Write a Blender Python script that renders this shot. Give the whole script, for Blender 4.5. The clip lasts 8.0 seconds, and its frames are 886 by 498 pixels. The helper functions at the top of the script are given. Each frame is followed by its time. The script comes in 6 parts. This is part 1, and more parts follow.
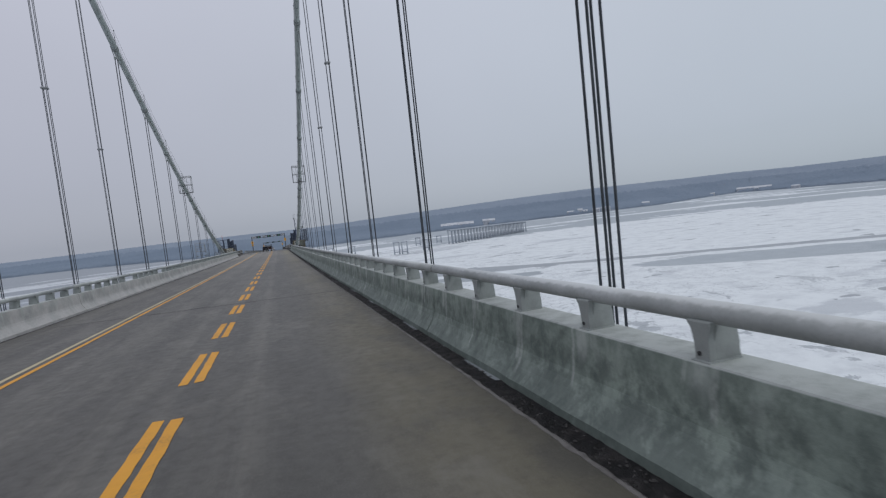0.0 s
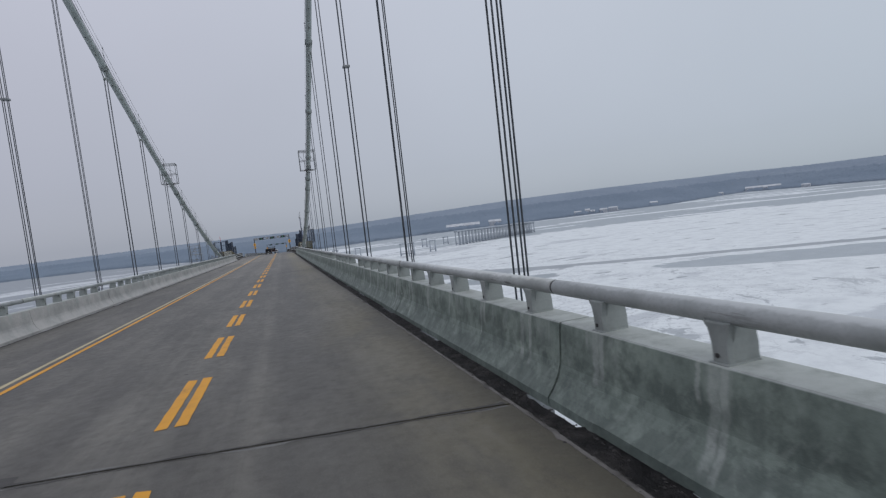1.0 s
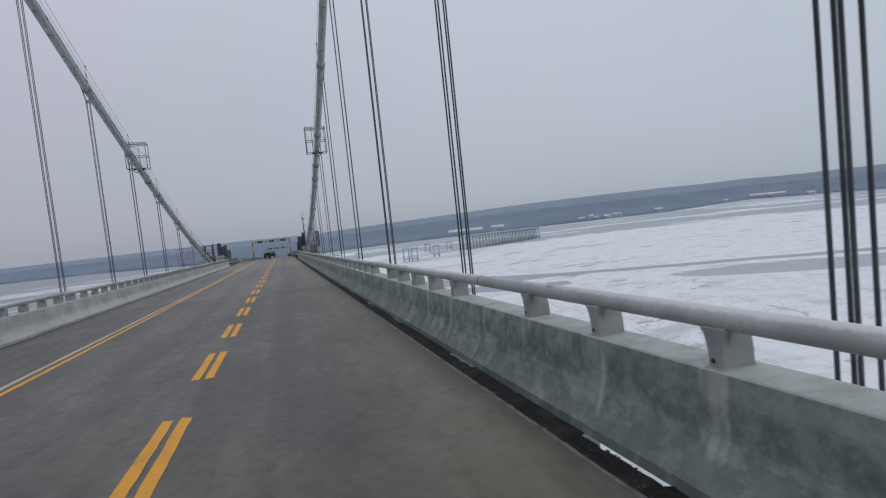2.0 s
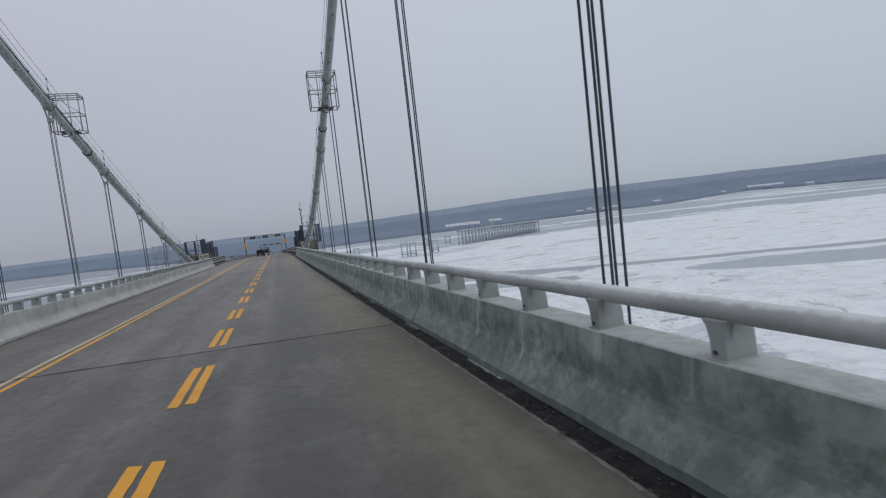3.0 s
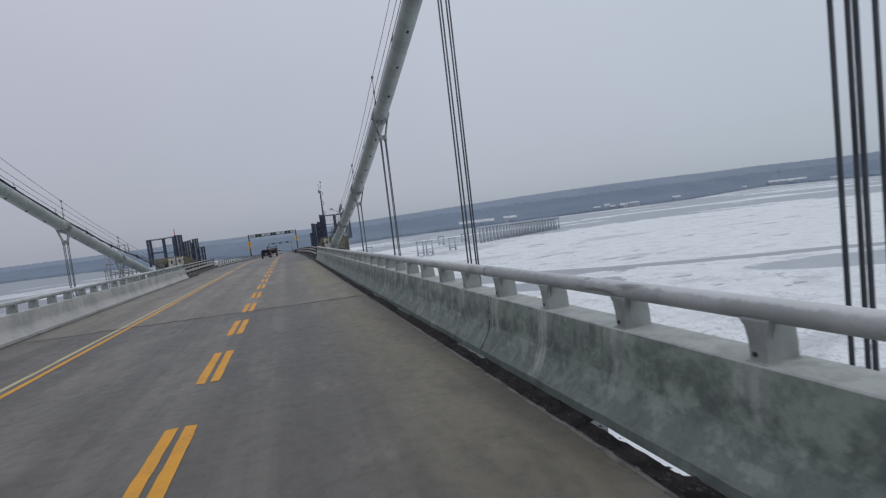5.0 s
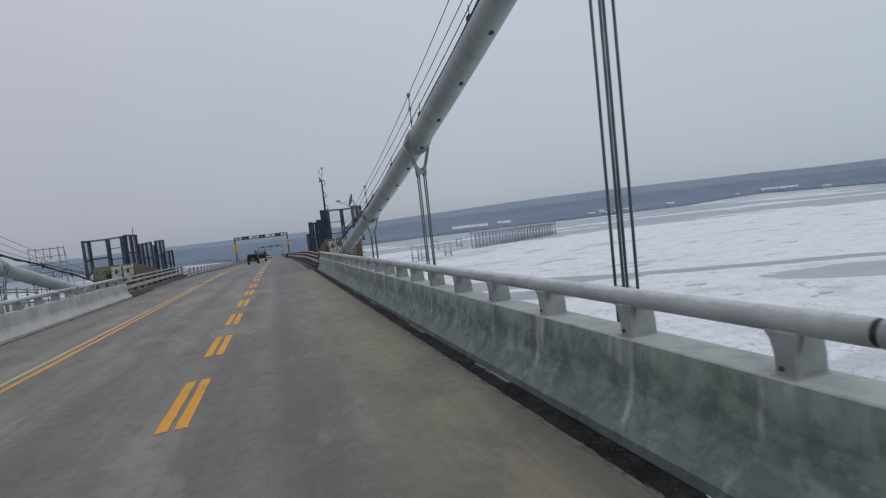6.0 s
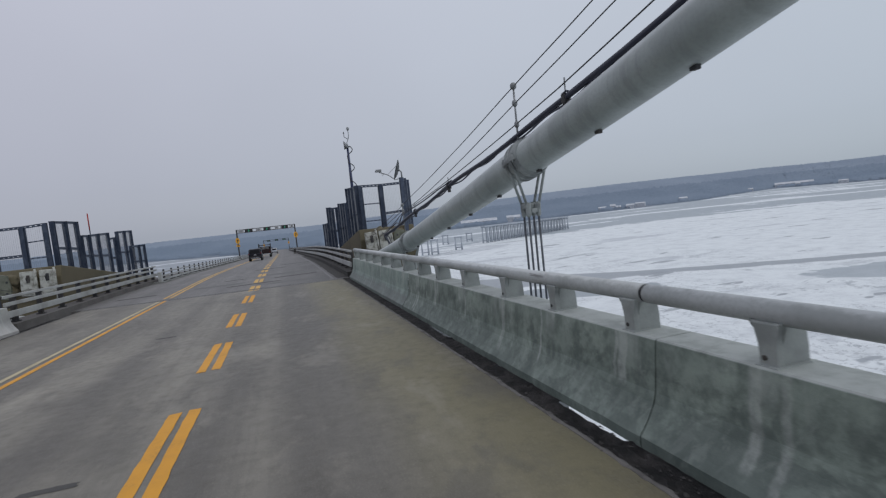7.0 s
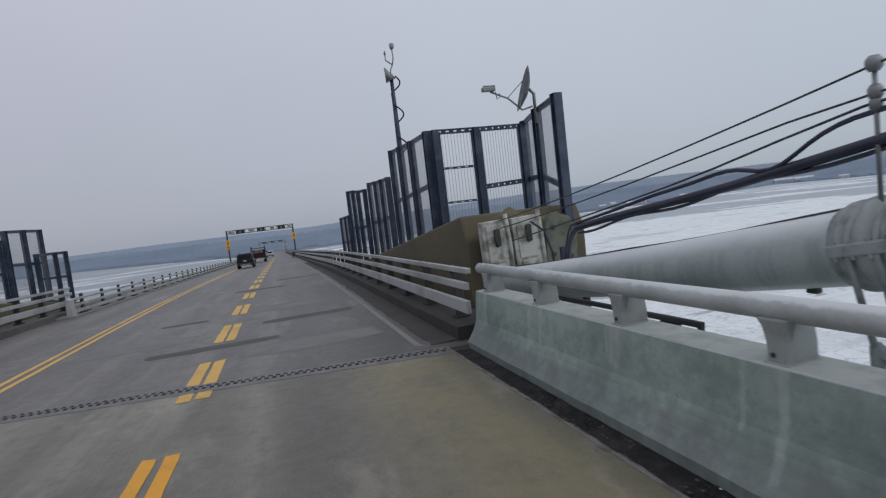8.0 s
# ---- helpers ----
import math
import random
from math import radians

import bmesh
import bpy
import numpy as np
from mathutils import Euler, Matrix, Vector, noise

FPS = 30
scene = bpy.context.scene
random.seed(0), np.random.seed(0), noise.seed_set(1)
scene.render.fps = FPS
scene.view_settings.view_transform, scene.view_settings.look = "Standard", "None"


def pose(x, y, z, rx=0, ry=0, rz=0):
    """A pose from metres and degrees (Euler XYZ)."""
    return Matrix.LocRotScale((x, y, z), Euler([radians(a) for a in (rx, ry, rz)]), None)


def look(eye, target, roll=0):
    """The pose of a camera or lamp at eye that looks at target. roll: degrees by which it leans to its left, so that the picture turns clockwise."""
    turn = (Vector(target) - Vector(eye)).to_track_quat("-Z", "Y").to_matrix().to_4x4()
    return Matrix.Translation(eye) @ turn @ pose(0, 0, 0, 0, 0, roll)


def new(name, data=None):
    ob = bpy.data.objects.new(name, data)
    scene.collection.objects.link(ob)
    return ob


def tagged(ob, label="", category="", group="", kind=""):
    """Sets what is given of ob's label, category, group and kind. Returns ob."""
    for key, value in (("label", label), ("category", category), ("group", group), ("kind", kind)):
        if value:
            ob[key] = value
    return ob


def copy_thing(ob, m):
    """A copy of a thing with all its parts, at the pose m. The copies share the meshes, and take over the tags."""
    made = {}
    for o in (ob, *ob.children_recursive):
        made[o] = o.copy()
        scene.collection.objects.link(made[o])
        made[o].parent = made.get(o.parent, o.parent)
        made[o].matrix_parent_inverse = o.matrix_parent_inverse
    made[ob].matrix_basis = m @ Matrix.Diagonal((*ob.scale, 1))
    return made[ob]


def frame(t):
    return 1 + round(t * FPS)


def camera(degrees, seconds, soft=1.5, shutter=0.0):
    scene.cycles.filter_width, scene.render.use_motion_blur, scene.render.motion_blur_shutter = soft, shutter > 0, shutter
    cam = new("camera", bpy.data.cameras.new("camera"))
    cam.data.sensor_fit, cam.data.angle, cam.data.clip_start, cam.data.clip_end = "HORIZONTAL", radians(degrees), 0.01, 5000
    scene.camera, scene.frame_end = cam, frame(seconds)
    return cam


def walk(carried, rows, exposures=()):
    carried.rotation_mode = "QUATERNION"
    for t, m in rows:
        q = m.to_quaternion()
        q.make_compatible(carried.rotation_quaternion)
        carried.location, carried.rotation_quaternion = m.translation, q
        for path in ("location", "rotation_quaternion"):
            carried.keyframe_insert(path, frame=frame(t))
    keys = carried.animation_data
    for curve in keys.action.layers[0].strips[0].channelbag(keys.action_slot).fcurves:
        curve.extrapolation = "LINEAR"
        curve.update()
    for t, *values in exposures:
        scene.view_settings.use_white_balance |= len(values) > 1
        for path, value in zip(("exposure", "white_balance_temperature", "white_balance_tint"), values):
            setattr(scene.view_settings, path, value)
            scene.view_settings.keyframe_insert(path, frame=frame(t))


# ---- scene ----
cam = camera(79.5, 8.0, soft=1.25, shutter=0.04)
PATH = [
    (0, -0.000, 0.000, 1.972, 85.63, 6.17, -17.52),
    (0.5, -0.010, 7.375, 1.734, 85.95, 6.52, -17.33),
    (1, -0.021, 14.762, 1.498, 85.81, 6.45, -17.15),
    (1.5, -0.031, 22.160, 1.265, 85.54, 6.29, -17.24),
    (1.7, -0.035, 25.123, 1.172, 86.40, 5.98, -17.09),
    (2.8, -0.058, 41.457, 0.669, 86.06, 6.44, -17.55),
    (3, -0.062, 44.436, 0.579, 85.75, 6.51, -17.69),
    (3.5, -0.072, 51.896, 0.355, 85.77, 6.67, -17.51),
    (3.7, -0.076, 54.884, 0.266, 86.07, 6.94, -17.33),
    (4, -0.082, 59.373, 0.133, 85.66, 6.24, -17.37),
    (4.2, -0.086, 62.370, 0.045, 85.87, 6.66, -16.93),
    (5.3, -0.109, 78.964, -0.436, 85.61, 6.75, -16.71),
    (5.5, -0.113, 82.001, -0.522, 86.01, 6.24, -16.97),
    (6, -0.123, 89.620, -0.737, 86.07, 6.27, -17.70),
    (6.5, -0.134, 97.277, -0.950, 85.26, 5.54, -17.76),
    (7, -0.144, 104.971, -1.161, 85.53, 6.05, -17.05),
    (7.5, -0.154, 112.703, -1.370, 85.47, 5.92, -17.29),
    (8, -0.164, 120.472, -1.577, 85.49, 6.66, -17.46),
]
walk(cam, [(t, pose(x, y, z, rx, ry, rz)) for t, x, y, z, rx, ry, rz in PATH])

# light: one even overcast sky, with a weak, very wide sun behind the cloud
world = bpy.data.worlds.new("overcast")
scene.world = world
world.use_nodes = True
wn, wl = world.node_tree.nodes, world.node_tree.links
wn.clear()
w_out = wn.new("ShaderNodeOutputWorld")
w_bg = wn.new("ShaderNodeBackground")
w_sky = wn.new("ShaderNodeTexSky")
w_sky.sky_type = "NISHITA"
w_sky.sun_disc = False
w_sky.sun_elevation = radians(38)
w_sky.sun_rotation = radians(200)
w_hsv = wn.new("ShaderNodeHueSaturation")
w_hsv.inputs["Saturation"].default_value = 0.15
w_hsv.inputs["Value"].default_value = 0.10
w_tc = wn.new("ShaderNodeTexCoord")
w_sep = wn.new("ShaderNodeSeparateXYZ")
w_ramp = wn.new("ShaderNodeValToRGB")
els = w_ramp.color_ramp.elements
els[0].position, els[0].color = 0.0, (0.362, 0.404, 0.468, 1)
els[1].position, els[1].color = 1.0, (0.82, 0.85, 0.92, 1)
mid_sky = els.new(0.10)
mid_sky.color = (0.412, 0.453, 0.532, 1)
mid_sky = els.new(0.45)
mid_sky.color = (0.575, 0.615, 0.71, 1)
w_noise = wn.new("ShaderNodeTexNoise")
w_noise.inputs["Scale"].default_value = 2.2
w_noise.inputs["Detail"].default_value = 4
w_cloud = wn.new("ShaderNodeMapRange")
w_cloud.inputs["To Min"].default_value = 0.93
w_cloud.inputs["To Max"].default_value = 1.07
w_mul = wn.new("ShaderNodeVectorMath")
w_mul.operation = "SCALE"
w_mix = wn.new("ShaderNodeMix")
w_mix.data_type = "RGBA"
w_mix.inputs["Factor"].default_value = 0.88
wl.new(w_tc.outputs["Generated"], w_sep.inputs[0])
wl.new(w_sep.outputs["Z"], w_ramp.inputs[0])
wl.new(w_tc.outputs["Generated"], w_noise.inputs["Vector"])
wl.new(w_noise.outputs["Fac"], w_cloud.inputs["Value"])
wl.new(w_ramp.outputs["Color"], w_mul.inputs[0])
wl.new(w_cloud.outputs["Result"], w_mul.inputs["Scale"])
wl.new(w_sky.outputs[0], w_hsv.inputs["Color"])
wl.new(w_hsv.outputs[0], w_mix.inputs[6])
wl.new(w_mul.outputs[0], w_mix.inputs[7])
# sky tint graded to fit the camera's view: duller and pinker left, clearer right
w_side = wn.new("ShaderNodeMapRange")
w_side.inputs["From Min"].default_value, w_side.inputs["From Max"].default_value = -0.45, 0.85
w_tint = wn.new("ShaderNodeMix")
w_tint.data_type = "RGBA"
w_tint.inputs[6].default_value, w_tint.inputs[7].default_value = (0.955, 0.920, 0.945, 1), (1.02, 1.055, 1.055, 1)
w_cast = wn.new("ShaderNodeVectorMath")
w_cast.operation = "MULTIPLY"
wl.new(w_sep.outputs["X"], w_side.inputs["Value"])
wl.new(w_side.outputs["Result"], w_tint.inputs["Factor"])
wl.new(w_mix.outputs[2], w_cast.inputs[0])
wl.new(w_tint.outputs[2], w_cast.inputs[1])
wl.new(w_cast.outputs[0], w_bg.inputs["Color"])
wl.new(w_bg.outputs[0], w_out.inputs[0])
sun = new("sun", bpy.data.lights.new("sun", "SUN"))
sun.data.energy, sun.data.angle, sun.data.color = 0.5, radians(40), (1.0, 0.97, 0.93)
sun.matrix_world = look((60, -80, 90), (0, 0, 0))


# ---------------------------------------------------------------- materials
class Net:
    """A few short words for building node trees."""

    def __init__(self, name):
        self.m = bpy.data.materials.new(name)
        self.m.use_nodes = True
        self.t = self.m.node_tree
        self.b = self.t.nodes["Principled BSDF"]

    def put(self, socket, v):
        if isinstance(v, bpy.types.NodeSocket):
            self.t.links.new(v, socket)
        else:
            socket.default_value = v

    def math(self, op, a, b=0.0, c=0.0, clamp=False):
        n = self.t.nodes.new("ShaderNodeMath")
        n.operation, n.use_clamp = op, clamp
        for s, v in zip(n.inputs, (a, b, c)):
            self.put(s, v)
        return n.outputs[0]

    def where(self, kind="Object"):
        n = self.t.nodes.new("ShaderNodeTexCoord")
        return n.outputs[kind]

    def place(self):
        return self.t.nodes.new("ShaderNodeNewGeometry").outputs["Position"]

    def xyz(self, v):
        n = self.t.nodes.new("ShaderNodeSeparateXYZ")
        self.put(n.inputs[0], v)
        return n.outputs[0], n.outputs[1], n.outputs[2]

    def join(self, x, y, z):
        n = self.t.nodes.new("ShaderNodeCombineXYZ")
        for s, v in zip(n.inputs, (x, y, z)):
            self.put(s, v)
        return n.outputs[0]

    def stretch(self, v, sx, sy, sz):
        n = self.t.nodes.new("ShaderNodeMapping")
        self.put(n.inputs[0], v)
        n.inputs["Scale"].default_value = (sx, sy, sz)
        return n.outputs[0]

    def noise(self, v, scale, detail=4.0, rough=0.55, warp=0.0):
        n = self.t.nodes.new("ShaderNodeTexNoise")
        self.put(n.inputs["Vector"], v)
        n.inputs["Scale"].default_value = scale
        n.inputs["Detail"].default_value = detail
        n.inputs["Roughness"].default_value = rough
        n.inputs["Distortion"].default_value = warp
        return n.outputs["Fac"]

    def cells(self, v, scale, feature="F1"):
        n = self.t.nodes.new("ShaderNodeTexVoronoi")
        n.feature = feature
        self.put(n.inputs["Vector"], v)
        n.inputs["Scale"].default_value = scale
        return n.outputs["Distance"]

    def band(self, v, a, b, lo=0.0, hi=1.0):
        n = self.t.nodes.new("ShaderNodeMapRange")
        n.interpolation_type = "SMOOTHSTEP"
        self.put(n.inputs["Value"], v)
        for k, x in (("From Min", a), ("From Max", b), ("To Min", lo), ("To Max", hi)):
            n.inputs[k].default_value = x
        return n.outputs["Result"]

    def mix(self, f, a, b):
        n = self.t.nodes.new("ShaderNodeMix")
        n.data_type = "RGBA"
        self.put(n.inputs["Factor"], f)
        for s, v in ((n.inputs[6], a), (n.inputs[7], b)):
            self.put(s, (*v, 1) if isinstance(v, tuple) else v)
        return n.outputs[2]

    def done(self, colour, rough, metal=0.0, bump=None, strength=0.3, distance=0.01):
        self.put(self.b.inputs["Base Color"], (*colour, 1) if isinstance(colour, tuple) else colour)
        self.put(self.b.inputs["Roughness"], rough)
        self.put(self.b.inputs["Metallic"], metal)
        if bump is not None:
            n = self.t.nodes.new("ShaderNodeBump")
            n.inputs["Strength"].default_value = strength
            n.inputs["Distance"].default_value = distance
            self.put(n.inputs["Height"], bump)
            self.t.links.new(n.outputs[0], self.b.inputs["Normal"])
        return self.m


def surface(name, base, worn, rough=0.6, metal=0.0, big=0.6, small=14.0, amount=0.6, bump=0.2, distance=0.004):
    """A plain surface with stains at one scale and grain at another."""
    n = Net(name)
    p = n.place()
    a, b = n.noise(p, big, 5), n.noise(p, small, 6, 0.65)
    f = n.math("MULTIPLY", n.band(a, 0.42, 0.68), amount)
    c = n.mix(f, base, worn)
    c = n.mix(n.band(b, 0.3, 0.75, 0.0, 0.35), c, tuple(0.72 * v for v in base))
    r = n.math("ADD", n.math("MULTIPLY", b, 0.2), rough - 0.1)
    return n.done(c, r, metal, b, bump, distance)


OIL = 0.27


def road_surface(name, base, dark, brown, stained):
    n = Net(name)
    p = n.place()
    x, y, z = n.xyz(p)
    grit = n.noise(p, 60, 4, 0.7)
    speck = n.noise(p, 6, 6, 0.66)
    broad = n.noise(n.stretch(p, 0.55, 0.16, 1), 1.0, 5, 0.6, 0.3)
    wide = n.noise(n.stretch(p, 0.22, 0.05, 1), 1.0, 3, 0.5)
    streak = n.noise(n.stretch(p, 3.2, 0.045, 1), 1.0, 5, 0.62)
    pale = tuple(1.5 * v for v in base)
    # tyre tracks along each lane, polished a little darker
    wander = n.math("ADD", x, n.math("MULTIPLY", n.noise(n.stretch(p, 0.0, 0.06, 0), 1.0, 2), 0.6))
    lane = n.math("PINGPONG", n.math("ADD", wander, 10.75), 0.90)
    track = n.math("MULTIPLY", n.band(lane, 0.30, 0.80), n.band(broad, 0.25, 0.6, 0.4, 1.0))
    c = n.mix(n.band(wide, 0.35, 0.65), base, tuple(0.80 * v for v in base))
    c = n.mix(n.math("MULTIPLY", n.band(streak, 0.42, 0.66), 0.45), c, dark)
    c = n.mix(n.math("MULTIPLY", track, 0.62), c, dark)
    # faint lengthways smears left by wet tyres
    smear = n.noise(n.stretch(p, 1.1, 0.09, 1), 1.0, 6, 0.7, 0.4)
    c = n.mix(n.math("MULTIPLY", n.band(smear, 0.52, 0.66), 0.4), c, dark)
    c = n.mix(n.math("MULTIPLY", n.band(broad, 0.54, 0.72), 0.50), c, pale)
    # brown grime in the outer part of the lane
    stain = n.math("MULTIPLY", n.band(n.math("ADD", x, n.math("MULTIPLY", broad, 1.6)), 0.9, 2.1), n.band(wide, 0.25, 0.55, 0.45, 1.0))
    c = n.mix(n.math("MULTIPLY", stain, stained), c, n.mix(n.band(wide, 0.3, 0.7), brown, tuple(0.72 * v for v in brown)))
    # dark wet silt that creeps in from the gutter
    creep = n.math("ADD", x, n.math("ADD", n.math("MULTIPLY", broad, 0.9), n.math("MULTIPLY", smear, 0.5)))
    c = n.mix(n.math("MULTIPLY", n.band(creep, 2.36, 2.72), 0.5), c, tuple(0.9 * v for v in dark))
    # oil drip band along the middle of the lane
    mid = n.math("ABSOLUTE", n.math("SUBTRACT", wander, OIL))
    c = n.mix(n.math("MULTIPLY", n.band(mid, 0.66, 0.14), n.band(wide, 0.2, 0.6, 0.5, 0.85)), c, dark)
    # scattered damp blotches
    blot = n.noise(n.stretch(p, 0.9, 0.42, 1), 1.0, 6, 0.68, 0.2)
    c = n.mix(n.math("MULTIPLY", n.band(blot, 0.50, 0.64), 0.5), c, dark)
    c = n.mix(n.math("MULTIPLY", n.band(blot, 0.46, 0.34), 0.32), c, pale)
    c = n.mix(n.band(speck, 0.45, 0.72, 0.0, 0.28), c, dark)
    c = n.mix(n.band(grit, 0.45, 0.8, 0.0, 0.40), c, pale)
    r = n.math("ADD", n.math("MULTIPLY", speck, 0.35), 0.36)
    return n.done(c, r, 0, n.math("ADD", n.math("MULTIPLY", grit, 0.6), speck), 0.4, 0.007)


CONCRETE_DARK = road_surface("darker worn concrete deck", (0.120, 0.115, 0.099), (0.043, 0.041, 0.036), (0.112, 0.097, 0.052), 0.9)
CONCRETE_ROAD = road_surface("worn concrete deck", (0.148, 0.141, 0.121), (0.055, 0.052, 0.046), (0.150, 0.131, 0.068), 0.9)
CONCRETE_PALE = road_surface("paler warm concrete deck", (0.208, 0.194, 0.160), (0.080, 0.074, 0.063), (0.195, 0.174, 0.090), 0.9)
ASPHALT = road_surface("grey asphalt", (0.156, 0.149, 0.141), (0.080, 0.076, 0.072), (0.074, 0.070, 0.066), 0.9)


def barrier_surface(name, k, toe_colour, toe_amount, spots, tint=(0.965, 1.0, 0.965)):
    n = Net(name)

    def tone(r, g, b):
        return (r * k * tint[0], g * k * tint[1], b * k * tint[2])

    p = n.where("Object")
    x, y, z = n.xyz(p)
    g = n.place()
    big = n.noise(g, 0.9, 5, 0.6)
    mott = n.noise(g, 4.2, 7, 0.68)
    fine = n.noise(g, 19, 6, 0.72)
    grain = n.noise(g, 70, 4, 0.7)
    c = n.mix(n.band(big, 0.35, 0.66), tone(0.262, 0.306, 0.275), tone(0.178, 0.214, 0.194))
    c = n.mix(n.band(mott, 0.42, 0.68, 0.0, spots), c, tone(0.098, 0.122, 0.112))
    c = n.mix(n.band(fine, 0.45, 0.72, 0.0, 0.3), c, tone(0.096, 0.116, 0.109))
    # a wavy tide line of dark damp patches across the upright face
    damp = n.math("ADD", z, n.math("MULTIPLY", n.noise(n.stretch(g, 1, 1.7, 1), 1.0, 5, 0.62), 0.5))
    wet = n.math("MULTIPLY", n.band(damp, 0.62, 0.70), n.band(damp, 0.98, 0.80))
    c = n.mix(n.math("MULTIPLY", n.math("MULTIPLY", wet, n.band(mott, 0.36, 0.56)), 0.42 * spots), c, tone(0.055, 0.068, 0.066))
    # broad sooty blotches with soft edges
    soot = n.noise(n.stretch(g, 1, 0.8, 1.3), 1.9, 6, 0.66, 0.5)
    c = n.mix(n.math("MULTIPLY", n.band(soot, 0.50, 0.66), 0.62 * spots), c, tone(0.082, 0.102, 0.094))
    # splashed road dirt, in ragged patches that fade out upwards
    dirt = n.math("ADD", n.math("MULTIPLY", z, -0.34), n.noise(n.stretch(g, 1, 1.0, 1.2), 2.6, 7, 0.7, 0.4))
    c = n.mix(n.math("MULTIPLY", n.band(dirt, 0.36, 0.47), 0.66 * spots), c, tone(0.066, 0.082, 0.078))
    scrape = n.noise(n.join(0.0, n.math("ADD", n.math("MULTIPLY", y, 4.5), n.math("MULTIPLY", z, 3.0)), n.math("MULTIPLY", z, 3.4)), 1.0, 6, 0.7, 0.3)
    c = n.mix(n.math("MULTIPLY", n.band(scrape, 0.57, 0.68), 0.5 * spots), c, tone(0.27, 0.30, 0.28))
    # a curtain of lime that seeped down from the top edge
    veil = n.noise(n.join(0.0, n.math("MULTIPLY", y, 3.4), n.math("MULTIPLY", z, 0.9)), 1.0, 6, 0.66, 0.25)
    hang = n.math("MULTIPLY", n.band(veil, 0.52, 0.66), n.band(n.math("ADD", z, n.math("MULTIPLY", mott, 0.5)), 0.62, 1.02))
    c = n.mix(n.math("MULTIPLY", hang, 0.34), c, (0.38, 0.42, 0.395))
    # pale, salt-washed toe with ragged upper edge and slanting brush marks
    rag = n.math("ADD", n.math("MULTIPLY", n.noise(n.stretch(g, 1, 3.2, 1.2), 1.0, 5, 0.65), 0.42), n.math("MULTIPLY", fine, 0.12))
    toe = n.band(n.math("ADD", z, rag), 0.62, 0.46)
    c = n.mix(n.math("MULTIPLY", n.math("MULTIPLY", toe, n.band(mott, 0.62, 0.42, 0.45, 1.0)), toe_amount), c, toe_colour)
    slant = n.noise(n.join(0.0, n.math("ADD", n.math("MULTIPLY", y, 9.0), n.math("MULTIPLY", z, 5.0)), n.math("MULTIPLY", z, 2.0)), 1.0, 4, 0.6)
    c = n.mix(n.math("MULTIPLY", n.math("MULTIPLY", toe, n.band(slant, 0.54, 0.64)), n.band(big, 0.45, 0.58, 0.05, 0.4 if toe_colour[0] > 0.2 else 0.12)), c, (0.40, 0.44, 0.415))
    # paler mottled top face
    top = n.band(z, 0.795, 0.803)
    c = n.mix(n.math("MULTIPLY", top, 0.85), c, n.mix(n.band(mott, 0.4, 0.7), (0.47, 0.50, 0.485), (0.34, 0.365, 0.35)))
    # lime trickles that run down below each post
    near, off, seed = (n.t.nodes.new("ShaderNodeAttribute") for _ in range(3))
    near.attribute_name, off.attribute_name, seed.attribute_name = "below_post", "post_shift", "post_seed"
    wob = n.math("MULTIPLY", n.math("SUBTRACT", n.noise(n.join(seed.outputs["Fac"], 0.0, n.math("MULTIPLY", z, 5.0)), 1.0, 3, 0.6), 0.5), 0.11)
    s = None
    for kk, (at, wide) in enumerate(((-0.07, 0.034), (0.05, 0.046), (0.13, 0.022))):
        rnd_n = n.noise(n.join(n.math("MULTIPLY", seed.outputs["Fac"], 7.3), 4.0 * kk, 2.0), 1.0, 2, 0.5)
        place_n = n.band(rnd_n, 0.36, 0.64)
        low_n = n.band(n.noise(n.join(n.math("MULTIPLY", seed.outputs["Fac"], 3.1), 9.0 * kk, 5.0), 1.0, 2, 0.5), 0.36, 0.64)
        away = n.math("ABSOLUTE", n.math("SUBTRACT", n.math("ADD", off.outputs["Fac"], wob), n.math("ADD", at - 0.10, n.math("MULTIPLY", place_n, 0.2))))
        ends = n.math("ADD", n.math("MULTIPLY", low_n, 0.72), 0.04 + 0.05 * kk)
        run = n.math("MULTIPLY", n.band(away, wide * 1.5, wide * 0.5), n.band(n.math("SUBTRACT", n.math("ADD", z, n.math("MULTIPLY", fine, 0.08)), ends), 0.0, 0.09))
        s = run if s is None else n.math("MAXIMUM", s, run)
    s = n.math("MULTIPLY", n.math("MULTIPLY", s, n.band(near.outputs["Fac"], 0.0, 0.2)), n.band(fine, 0.30, 0.55, 0.55, 1.0))
    wash = n.math("MULTIPLY", n.band(n.math("ABSOLUTE", off.outputs["Fac"]), 0.15, 0.06), n.math("MULTIPLY", n.band(z, 0.46, 0.72), n.band(near.outputs["Fac"], 0.0, 0.3)))
    c = n.mix(n.math("MULTIPLY", wash, 0.36), c, (0.36, 0.40, 0.375))
    c = n.mix(n.math("MULTIPLY", s, n.band(mott, 0.35, 0.62, 0.58, 0.26)), c, (0.45, 0.485, 0.46))
    r = n.math("ADD", n.math("MULTIPLY", mott, 0.25), 0.52)
    return n.done(c, r, 0, n.math("ADD", n.math("MULTIPLY", grain, 0.5), mott), 0.5, 0.01)


